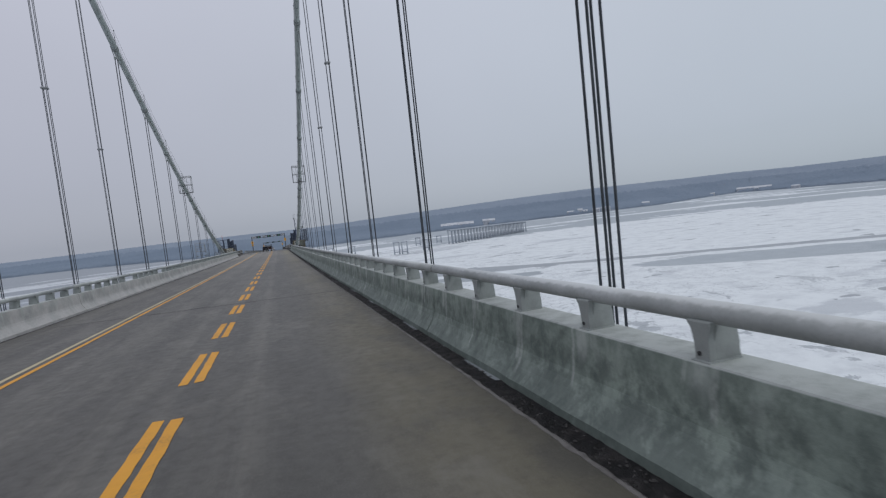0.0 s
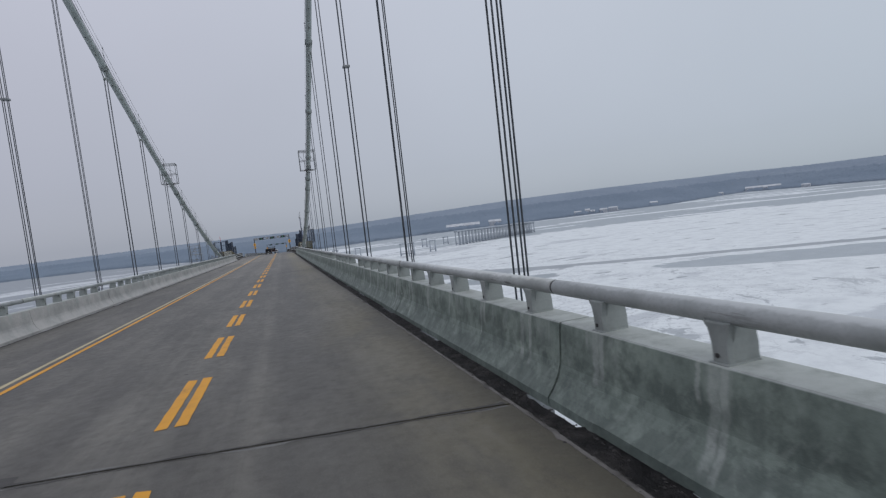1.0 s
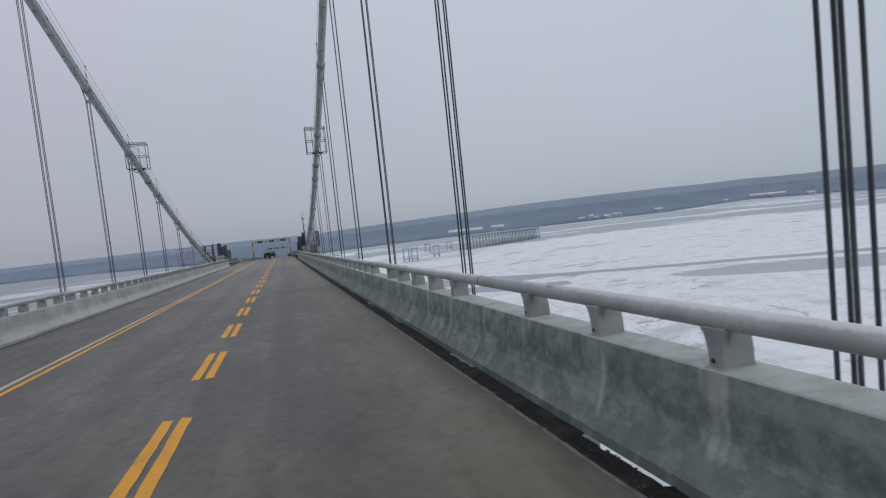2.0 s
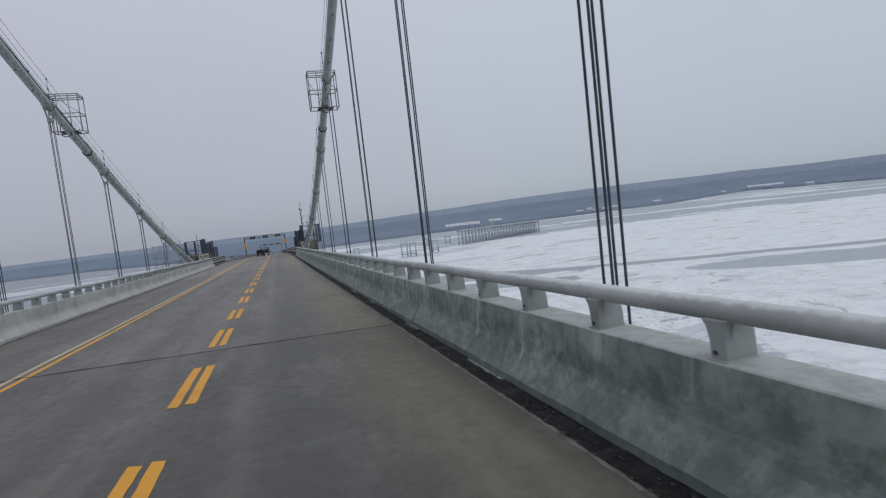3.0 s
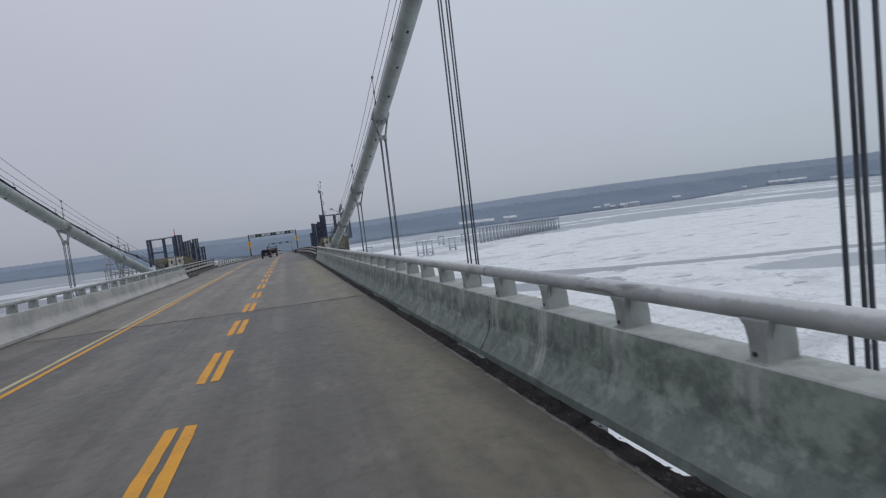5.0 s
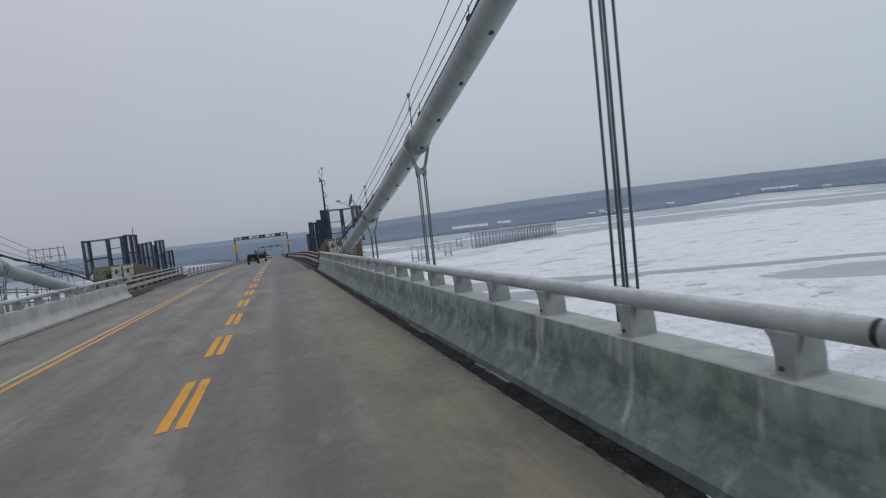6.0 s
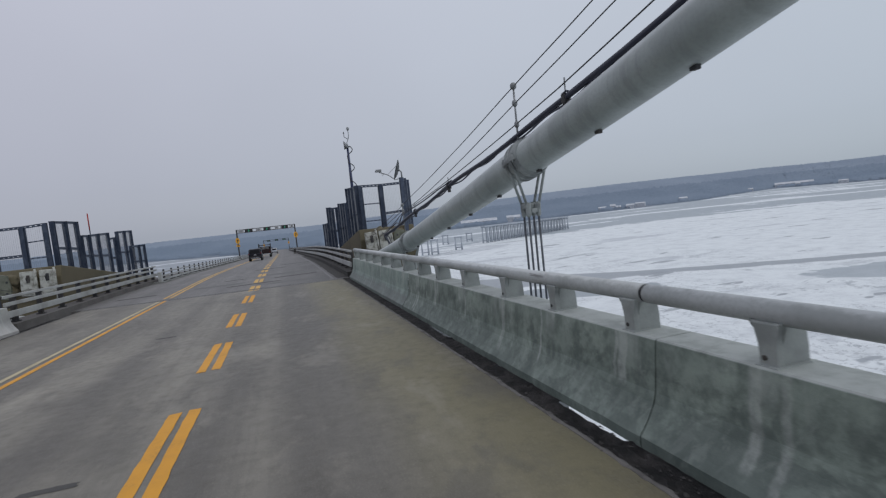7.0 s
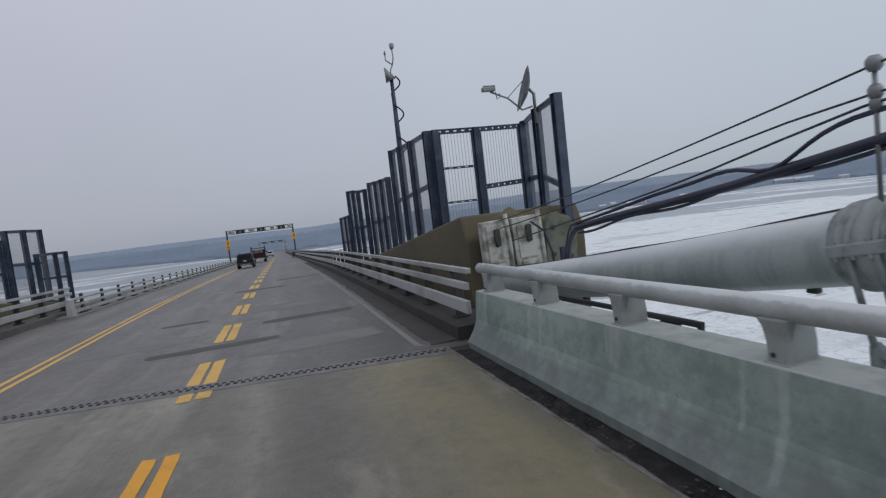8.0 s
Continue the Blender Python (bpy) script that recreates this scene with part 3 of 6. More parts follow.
def prism(bm, outline, axis, a, b, bevel=0.0):
    """A flat outline pushed from a to b along an axis ("x": outline is (y, z); "y": (x, z); "z": (x, y))."""
    def at(p, q, h):
        return {"x": (h, p, q), "y": (p, h, q), "z": (p, q, h)}[axis]

    lo = [bm.verts.new(at(p, q, a)) for p, q in outline]
    hi = [bm.verts.new(at(p, q, b)) for p, q in outline]
    n = len(outline)
    made = [bm.faces.new(lo[::-1]), bm.faces.new(hi)]
    made += [bm.faces.new((lo[k], lo[(k + 1) % n], hi[(k + 1) % n], hi[k])) for k in range(n)]
    if bevel:
        es = {e for f in made for e in f.edges}
        bmesh.ops.bevel(bm, geom=list(es), offset=bevel, segments=2, affect="EDGES", profile=0.5)
    return bm


def part(name, bm, material, parent=None, label=""):
    bmesh.ops.recalc_face_normals(bm, faces=bm.faces)
    me = bpy.data.meshes.new(name)
    bm.to_mesh(me)
    bm.free()
    me.materials.append(material)
    ob = new(name, me)
    if parent is not None:
        ob.parent = parent
    return tagged(ob, label)


def thing(name, label, category, m=None, group="", kind=""):
    ob = new(name)
    if m is not None:
        ob.matrix_basis = m
    return tagged(ob, label, category, group, kind)


def B():
    return bmesh.new()


def steps(a, b, d):
    n = max(1, round((b - a) / d))
    return [a + (b - a) * k / n for k in range(n + 1)]


FOOT_R, FOOT_L = 2.44, -8.55
EDGE_R, EDGE_L = 2.13, -8.25
CABLE_R, CABLE_L = 4.10, -11.42
SPAN_END = 128.35

# ---------------------------------------------------------------- river and far land
WATER = -44.0
bm = B()
rings = []
for r in (0.0, 60, 150, 300, 600, 1100, 2000, 4700):
    rings.append([bm.verts.new((r * math.sin(k * math.pi / 32), r * math.cos(k * math.pi / 32), WATER)) for k in range(64)] if r else [bm.verts.new((0, 0, WATER))])
for k in range(64):
    bm.faces.new((rings[0][0], rings[1][k], rings[1][(k + 1) % 64]))
for u, v in zip(rings[1:], rings[2:]):
    for k in range(64):
        bm.faces.new((u[k], v[k], v[(k + 1) % 64], u[(k + 1) % 64]))
river = part("water", bm, RIVER)
tagged(river, "frozen grey river under broken snow-covered ice", "river", kind="structure")

AZ = [-180, -120, -70, -40, -25, -16, -10, -3, 3, 15, 24, 32, 40, 46, 51, 57, 70, 120, 180]
SHORE_R = [2600, 2400, 1900, 1500, 1430, 1330, 1180, 1010, 1000, 1080, 1130, 1200, 1340, 1720, 1640, 1560, 1600, 2400, 2600]
RIDGE_EL = [0.2, 0.2, 0.0, -0.3, -0.5, -0.42, -0.28, -0.3, -0.35, 0.12, 0.42, 0.52, 0.55, 0.54, 0.48, 0.52, 0.62, 0.3, 0.2]


def land(az, r):
    """Height of the far banks: flat by the water, then a long wooded ridge."""
    rs = float(np.interp(az, AZ, SHORE_R))
    el = float(np.interp(az, AZ, RIDGE_EL))
    top = 1.5 + math.tan(radians(el)) * (rs + 650) - 11
    a = radians(az)
    wav = noise.noise(Vector((3 * math.cos(a), 3 * math.sin(a), r * 0.002)))
    u = (r - rs) / 650
    if u <= 0:
        return WATER + max(-4.0, u * 60)
    rise = min(1.0, max(0.0, (u - 0.10) / 0.9))
    rise = rise * rise * (3 - 2 * rise)
    h = WATER + 2.0 * min(1.0, u * 12) + (top - WATER - 2) * rise * (1 + 0.10 * wav)
    if u > 1.0:
        h -= (u - 1.0) * 3.0
    return h


bm = B()
cols = []
for k in range(240):
    az = -180 + 1.5 * k
    rs = float(np.interp(az, AZ, SHORE_R))
    col = []
    for u in (-0.05, 0.0, 0.02, 0.08, 0.16, 0.3, 0.45, 0.6, 0.75, 0.9, 1.0, 1.2, 1.7, 2.6):
        r = rs + 650 * u + (22 * noise.noise(Vector((az * 0.35, 0, 2))) if -0.01 < u < 0.1 else 0)
        col.append(bm.verts.new((r * math.sin(radians(az)), r * math.cos(radians(az)), land(az, r))))
    cols.append(col)
for u, v in zip(cols, cols[1:] + cols[:1]):
    for k in range(len(u) - 1):
        bm.faces.new((u[k], v[k], v[k + 1], u[k + 1])).smooth = True
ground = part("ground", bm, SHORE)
tagged(ground, "low snow-dusted river bank rising to a wooded ridge", "river bank", kind="structure")

# leafless woods on the ridges: many slim, bare crowns
def woods(lo, hi, count, seed, material, label):
    verts, faces = [], []
    rnd = random.Random(seed)
    for i in range(count):
        az = rnd.uniform(-50, 74) if i < 0.92 * count else rnd.uniform(74, 310)
        a180 = (az + 180) % 360 - 180
        rs = float(np.interp(a180, AZ, SHORE_R))
        u = lo + (hi - lo) * rnd.random()
        r = rs + 650 * u
        x, y = r * math.sin(radians(az)), r * math.cos(radians(az))
        if -20 < x < 13 and y < 1010:
            continue
        if noise.noise(Vector((x * 0.012, y * 0.012, 5))) < -0.34 and u < 0.07:
            continue
        z = land(a180, r) - 4.5
        h, w = rnd.uniform(9.5, 12.5), rnd.uniform(4.5, 8.5)
        o, turn = len(verts), rnd.random() * 6.28
        for hz, wr in ((0.0, 1.15), (0.68, 0.85)):
            for k in range(4):
                a = turn + k * 1.5708
                verts.append((x + w * wr * math.cos(a), y + w * wr * math.sin(a), z + h * hz * rnd.uniform(0.8, 1.15)))
        verts.append((x + rnd.uniform(-0.6, 0.6), y + rnd.uniform(-0.6, 0.6), z + h))
        for k in range(4):
            b = (k + 1) % 4
            faces += [(o + k, o + b, o + 4 + b, o + 4 + k), (o + 4 + k, o + 4 + b, o + 8)]
    me = bpy.data.meshes.new("woods")
    me.from_pydata(verts, [], faces)
    me.materials.append(material)
    me.polygons.foreach_set("use_smooth", [True] * len(me.polygons))
    # soft, feathery shading: crowns take the light as one canopy
    me.normals_split_custom_set_from_vertices([(0.0, -0.25, 0.97)] * len(verts))
    tagged(new("woods", me), label, "woods", kind="stuff")


woods(0.03, 0.60, 30000, 4, NEAR_WOODS, "leafless winter woods along the far shore, tinted with haze")
woods(0.60, 1.06, 26000, 9, WOODS, "leafless woods on the far ridge, paled by painted haze")

# ---------------------------------------------------------------- road
SLABS = [-60.0, -16.0, 20.2, 55.75, 91.7, SPAN_END]
for a, b in zip(SLABS, SLABS[1:]):
    bm = B()
    sweep(bm, [(EDGE_L, 0), (EDGE_R - 0.05, 0), (EDGE_R, -0.02), (EDGE_R, -0.25), (EDGE_L, -0.25)], steps(a + 0.02, b - 0.02, 1.5), askew=True)
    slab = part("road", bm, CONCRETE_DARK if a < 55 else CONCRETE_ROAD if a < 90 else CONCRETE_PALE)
    tagged(slab, "worn grey concrete bridge deck with tyre tracks" if a < 90 else "paler warm-grey concrete bridge deck with tyre tracks", "road", kind="structure")
    if b < SPAN_END:
        bm = B()
        sweep(bm, [(EDGE_L, -0.03), (EDGE_R, -0.03), (EDGE_R, -0.2), (EDGE_L, -0.2)], [b - 0.018, b + 0.018], askew=True)
        part("joint_seal", bm, GRIME, slab, "dark sunken joint seal")
        # spalled, patched edges of the joint
        rnd = random.Random(int(b))
        bm = B()
        for side in (-1, 1):
            row = []
            for k in range(150):
                x = EDGE_L + 0.3 + (EDGE_R - EDGE_L - 0.4) * k / 149
                wide = 0.004 + 0.11 * max(0, noise.noise(Vector((x * 2.1, side * 7 + b, 0)))) + 0.022 * rnd.random()
                at = b + slant(x)
                row.append((bm.verts.new((x, at + side * 0.019, deck(at) + 0.005)), bm.verts.new((x, at + side * (0.02 + wide), deck(at) + 0.004))))
            for p, q in zip(row, row[1:]):
                bm.faces.new((p[0], q[0], q[1], p[1]))
        part("joint_edge", bm, PATCH, slab, "tarred ragged joint edge")
        # pale spalled concrete further out
        bm = B()
        for side in (-1, 1):
            row = []
            for k in range(150):
                x = EDGE_L + 0.3 + (EDGE_R - EDGE_L - 0.4) * k / 149
                wide = 0.012 + 0.16 * max(0, noise.noise(Vector((x * 1.1 + 9, side * 3 + b, 2)))) + 0.02 * rnd.random()
                at = b + slant(x)
                row.append((bm.verts.new((x, at + side * 0.019, deck(at) + 0.002)), bm.verts.new((x, at + side * (0.02 + wide), deck(at + side * 0.1) + 0.002))))
            for p, q in zip(row, row[1:]):
                bm.faces.new((p[0], q[0], q[1], p[1]))
        part("joint_spall", bm, PALE_PATCH, slab, "pale spalled concrete along the joint")
bm = B()
sweep(bm, [(-10.2, 0.0), (3.6, 0.0), (3.6, -0.6), (-10.2, -0.6)], steps(SPAN_END + 0.22, 170, 1.5) + steps(172, 980, 8), askew=True)
approach = part("road", bm, ASPHALT)
tagged(approach, "grey patched asphalt on the approach viaduct", "road", kind="structure")

# steel finger joint at the end of the suspended span: two toothed plates that mesh over a trough
bm = B()
n_f = 96
pitch = (EDGE_R - EDGE_L) / n_f
for k in range(n_f):
    x = EDGE_L + pitch * (k + 0.25)
    at = SPAN_END + slant(x)
    box(bm, x, at + 0.06, deck(at) - 0.02, pitch * 0.44, 0.13, 0.05)
    box(bm, x + pitch * 0.5, at + 0.155, deck(at) - 0.02, pitch * 0.44, 0.13, 0.05)
    # bolt pockets behind the teeth
    box(bm, x, at - 0.085, deck(at) + 0.004, pitch * 0.22, 0.05, 0.006)
for a, b in ((-0.16, 0.005), (0.21, 0.30)):
    sweep(bm, [(EDGE_L, 0.005), (EDGE_R, 0.005), (EDGE_R, -0.045), (EDGE_L, -0.045)], [SPAN_END + a, SPAN_END + b], askew=True)
fingers = part("expansion_joint", bm, FINGER)
tagged(fingers, "steel finger expansion joint across the road", "expansion joint", kind="structure")
bm = B()
sweep(bm, [(EDGE_L, -0.14), (EDGE_R, -0.14), (EDGE_R, -0.3), (EDGE_L, -0.3)], [SPAN_END - 0.02, SPAN_END + 0.23], askew=True)
part("trough", bm, BLACK, fingers, "black drainage trough")

# painted lines
DASH_AT = ([-12.0, 13.05, 17.45, 21.6, 25.75, 29.9, 39.0, 60.95, 65.5, 69.75, 87.7, 92.0, 96.35, 100.75, 105.1, 109.65, 114.2, 118.7, 123.8, 128.15, 136.9, 256.0], [-6, 0, 1, 2, 3, 4, 6, 11, 12, 13, 17, 18, 19, 20, 21, 22, 23, 24, 25, 26, 28, 54])
for k in range(-9, 54):
    y0 = float(np.interp(k, DASH_AT[1], DASH_AT[0])) if k >= -6 else -12.0 + 4.2 * (k + 6)
    long = 2.42
    dash = thing("lane_dash", "double broken yellow lane line, worn paint", "road marking", pose(-1.54, y0 + long / 2, deck(y0 + long / 2), grade(y0)), "double yellow dashes", "structure")
    rnd = random.Random(100 + k)
    broad = 0.0 if y0 < SPAN_END - 1 else 0.022
    for side in (-0.108 - 0.6 * broad, 0.108 + 0.6 * broad):
        bm = B()
        left, right = [], []
        for j in range(13):
            yy = -long / 2 + long * j / 12
            zz = deck(y0 + long / 2 + yy) - deck(y0 + long / 2) - math.tan(radians(grade(y0))) * yy + 0.005
            left.append(bm.verts.new((side - 0.071 - broad + rnd.uniform(-0.007, 0.007), yy + (rnd.uniform(-0.04, 0.04) if j in (0, 12) else 0), zz)))
            right.append(bm.verts.new((side + 0.071 + broad + rnd.uniform(-0.007, 0.007), yy + (rnd.uniform(-0.04, 0.04) if j in (0, 12) else 0), zz)))
        for j in range(12):
            if not SPAN_END + slant(-1.54) - 0.05 < y0 + long * (j + 0.5) / 12 < SPAN_END + slant(-1.54) + 0.22:
                bm.faces.new((left[j], right[j], right[j + 1], left[j + 1]))
        part("stripe", bm, YELLOW_LINE if y0 < SPAN_END - 1 else PALE_YELLOW_LINE, dash)


def long_line(name, x, wide, a, b, material, label, zz=0.005):
    bm = B()
    rnd = random.Random(int(100 * abs(x)))
    rows = [(bm.verts.new((x - wide / 2 + rnd.uniform(-0.008, 0.008), y, deck(y) + zz)), bm.verts.new((x + wide / 2 + rnd.uniform(-0.008, 0.008), y, deck(y) + zz))) for y in steps(a, min(b, 180), 0.7) + (steps(182, b, 6) if b > 182 else [])]
    for p, q in zip(rows, rows[1:]):
        bm.faces.new((p[0], p[1], q[1], q[0]))
    return tagged(part(name, bm, material), label, "road marking", kind="structure")


for x in (-5.28, -5.02):
    paint, words = (FADED_LINE, "cream-faded solid line of the double centre line") if x < -5.1 else (YELLOW_LINE, "solid yellow line of the double centre line")
    long_line("yellow_line", x, 0.125, -60, SPAN_END + 0.8, paint, words)
    long_line("yellow_line", x, 0.125, SPAN_END + 1.8, 960, PALE_YELLOW_LINE, "sun-bleached line of the double centre line")
long_line("edge_line", 1.76, 0.11, SPAN_END + 0.4, 960, WHITE_LINE, "worn white edge line beside the curb")

# repairs in the surface
def patch(x, y, w, l, seed, material, label):
    bm = B()
    rnd = random.Random(seed)
    pts = []
    for k in range(28):
        a = 2 * math.pi * k / 28
        q = (abs(math.cos(a)) ** 6 + abs(math.sin(a)) ** 6) ** (-1 / 6)
        px, py = x + w / 2 * q * math.cos(a) * rnd.uniform(0.9, 1.05), y + l / 2 * q * math.sin(a) * rnd.uniform(0.85, 1.08)
        pts.append(bm.verts.new((px, py, deck(py) + 0.003)))
    mid = bm.verts.new((x, y, deck(y) + 0.004))
    for k in range(28):
        bm.faces.new((mid, pts[k], pts[(k + 1) % 28]))
    tagged(part("road_patch", bm, material), label, "road patch", kind="structure")


for x, y, w, l, s in ((-1.7, 132.0, 2.6, 0.5, 1), (0.3, 134.4, 2.3, 0.6, 2), (-2.9, 136.5, 1.2, 0.4, 3), (-1.2, 145.2, 2.2, 0.7, 4), (-7.0, 133.0, 1.8, 0.5, 5), (0.6, 150, 2.4, 0.8, 6), (-3.0, 118.6, 0.45, 0.12, 7), (-2.4, 110.4, 0.5, 0.12, 8), (-3.2, 64.2, 0.3, 0.1, 10), (1.6, 63.9, 0.42, 0.05, 11), (1.55, 72.5, 0.45, 0.06, 12), (1.6, 107.4, 0.5, 0.06, 13), (-1.66, 104.45, 0.13, 0.07, 14), (-1.38, 104.4, 0.17, 0.05, 15), (-0.8, 101.9, 0.12, 0.06, 16), (-1.85, 24.6, 0.07, 0.05, 17), (-3.05, 20.9, 0.5, 0.3, 18)):
    patch(x, y, w, l, s, PATCH, "small dark tar patch in the road surface")
for x, y, w, l, s in ((0.2, 130.8, 2.6, 1.1, 21), (-0.2, 137.3, 2.2, 1.6, 22), (-3.4, 133.6, 2.4, 1.2, 23)):
    patch(x, y, w, l, s, PALE_PATCH, "pale worn repair patch in the asphalt")

HANG0, HANG_STEP = 6.05, 8.96
HANGERS = [HANG0 + HANG_STEP * k for k in range(-6, 0)] + [float(np.interp(k, (0, 3, 6, 9, 12, 13), (6.0, 32.55, 59.36, 86.4, 113.55, 123.2))) for k in range(14)]

# chipped slab edge and the grimy gutter along both barriers, open in long drain slots
DRAINS = [h + d for h in HANGERS for d in (1.35, 5.4) if h + d < 116]
for side, edge, foot in ((1, EDGE_R, FOOT_R), (-1, EDGE_L, FOOT_L)):
    bm = B()
    prev = None
    for y in steps(-60, -5, 1.5) + steps(-4.9, SPAN_END, 0.075):
        rag = 0.5 * noise.noise(Vector((y * 1.7, side, 0))) + 0.5 * noise.noise(Vector((y * 6.0, side, 3))) + 0.4 * noise.noise(Vector((y * 17.0, side, 5)))
        chip = noise.noise(Vector((y * 4.0, side, 8))) + 0.5 * noise.noise(Vector((y * 13.0, side, 9)))
        ring = [bm.verts.new((edge + side * q, y, deck(y) + z)) for q, z in ((-0.045 - 0.05 * max(0.0, chip), 0.004), (-0.012 + 0.01 * chip, 0.003), (0.014 + 0.045 * rag, -0.012 - 0.012 * chip), (0.02 + 0.05 * rag, -0.1), (-0.07, -0.1))]
        if prev:
            for k in range(5):
                bm.faces.new((prev[k], prev[(k + 1) % 5], ring[(k + 1) % 5], ring[k]))
        prev = ring
    tagged(part("slab_edge", bm, EDGE), "pale chipped concrete edge of the deck", "slab edge", kind="structure")
    bm = B()
    rnd = random.Random(7 + side)
    prev = None
    y = -60.0
    while y < SPAN_END - 0.1:
        slot = any(q - 1.25 < y < q for q in DRAINS)
        hole = noise.noise(Vector((y * 2.3, side * 3, 9))) > 0.42
        near = edge - side * 0.02
        far = foot - side * (0.066 if slot else 0.022 if hole else -0.12) + side * 0.006 * rnd.uniform(-1, 1)
        ring = [bm.verts.new((near + (far - near) * k / 6, y, deck(y) - 0.03 - 0.022 * rnd.random() - (0.015 if 0 < k < 6 else 0))) for k in range(7)]
        if prev:
            for k in range(6):
                bm.faces.new((prev[k], prev[k + 1], ring[k + 1], ring[k]))
        prev = ring
        y += 0.22 if y < -4 else 0.11
    bmesh.ops.solidify(bm, geom=bm.faces, thickness=0.03)
    tagged(part("gutter", bm, GRIME), "dark dirty gutter strip with open drain slots", "gutter", kind="structure")

# steel under the deck at the hangers; unseen half-way beams added to block sight through drain slots
for v in HANGERS + [(p + q) / 2 for p, q in zip(HANGERS, HANGERS[1:])]:
    bm = B()
    a, b = Vector((CABLE_R + 0.35, v - 0.08, deck(v) - 1.19)), Vector((CABLE_L - 0.35, v + LAG + 0.08, deck(v + LAG) - 1.19))
    c, turn = (a + b) / 2, (b - a).to_track_quat("X", "Z").to_matrix().to_4x4()
    for dz, h in ((0.62, 0.05), (-0.62, 0.05)):
        box(bm, c.x, c.y, c.z + dz, (b - a).length, 0.32, h, 0, turn)
    box(bm, c.x, c.y, c.z, (b - a).length, 0.03, 1.21, 0, turn)
    beam = part("floor_beam", bm, GALV)
    tagged(beam, "grey steel floor beam under the deck", "beam", group="floor beams", kind="structure")
for x in (EDGE_R - 0.4, EDGE_L + 0.4, -1.5, -5.1):
    bm = B()
    sweep(bm, [(x - 0.14, -0.26), (x + 0.14, -0.26), (x + 0.14, -0.55), (x - 0.14, -0.55)], steps(-60, SPAN_END, 6))
    tagged(part("stringer", bm, GALV), "grey steel stringer under the deck", "beam", kind="structure")


# ---------------------------------------------------------------- barriers with posts and pipe rail
def barrier_panel(name, length, material, m, posts, gaps=(0.014, 0.014)):
    t = thing(name, "weathered precast concrete barrier with lime streaks below its posts", "barrier", m, "bridge barriers")
    bm = B()
    near, off, seed = (bm.verts.layers.float.new(k) for k in ("below_post", "post_shift", "post_seed"))
    prof = [(0.0, -0.055), (0.0, 0.04), (0.05, 0.10), (0.11, 0.19), (0.160, 0.285), (0.188, 0.37), (0.203, 0.50), (0.218, 0.66), (0.235, 0.795), (0.25, 0.81), (0.60, 0.81), (0.615, 0.795), (0.615, -0.055)]
    ys = sorted({gaps[0], length - gaps[1]} | {min(max(p + d, 0.02), length - 0.02) for p in posts for d in (-0.34, -0.2, -0.1, 0.0, 0.1, 0.2, 0.34)})
    rows = []
    for y in ys:
        ring = []
        for x, z in prof:
            v = bm.verts.new((x + 0.006 * noise.noise(Vector((y * 1.3 + length, z * 3, 1))), y, z + (0.012 * noise.noise(Vector((y * 3, length, 4))) if z < 0.1 else 0)))
            v[near] = max((max(0.0, 1 - abs(y - p) / 0.335) for p in posts), default=0.0)
            if posts:
                mine = min(posts, key=lambda q: abs(q - y))
                v[off], v[seed] = y - mine, 3.7 * posts.index(mine) + 1.3 * length
            ring.append(v)
        rows.append(ring)
    for u, v in zip(rows, rows[1:]):
        for j in range(len(prof)):
            bm.faces.new((u[j], u[(j + 1) % len(prof)], v[(j + 1) % len(prof)], v[j]))
    bm.faces.new(rows[0][::-1])
    bm.faces.new(rows[-1])
    part("barrier_body", bm, material, t)
    # black insert added to paint the shade inside the joint
    bm = B()
    half = gaps[0] - 0.0015
    prism(bm, [(0.02, -0.03), (0.035, 0.05), (0.14, 0.21), (0.19, 0.29), (0.218, 0.38), (0.238, 0.64), (0.252, 0.79), (0.60, 0.79), (0.60, -0.03)], "y", -half, half)
    part("joint_dark", bm, BLACK, t, "black insert that darkens the open joint")
    for y in posts:
        rail_post(t, y)
    return t


POST_FRONT = [(-0.072, 0.80), (0.072, 0.80), (0.066, 0.95), (0.068, 1.02), (0.080, 1.06), (0.105, 1.085), (0.13, 1.095), (0.13, 1.10), (-0.105, 1.10), (-0.084, 1.07), (-0.068, 1.02), (-0.066, 0.95)]


def rail_post(parent, y):
    bm = B()
    prism(bm, POST_FRONT, "x", 0.272, 0.332, 0.014)
    prism(bm, [(0.31, 0.80), (0.565, 0.80), (0.553, 0.92), (0.538, 1.04), (0.53, 1.12), (0.31, 1.12)], "y", -0.059, 0.059, 0.016)
    box(bm, 0.395, 0, 0.812, 0.29, 0.172, 0.014, 0.005)
    for v in bm.verts:
        v.co.y += y
    p = part("rail_post", bm, POST, parent)
    bm = B()
    tube(bm, [(0.264, y + 0.02, 0.865), (0.276, y + 0.02, 0.865)], 0.018, 8)
    part("bolt", bm, STEEL_DARK, p, "dark rusty bolt")
    return p


def pipe_rail(name, length, m):
    t = thing(name, "dull grey steel pipe rail on cast posts", "rail", m, "pipe rails")
    bm = B()
    tube(bm, [(0.36, 0.235, 1.152), (0.36, length + 0.197, 1.152)], 0.082, 24)
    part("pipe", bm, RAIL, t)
    bm = B()
    tube(bm, [(0.36, 0.10, 1.152), (0.36, 0.30, 1.152)], 0.075, 16)
    part("sleeve", bm, BLACK, t, "dark joint sleeve")
    return t


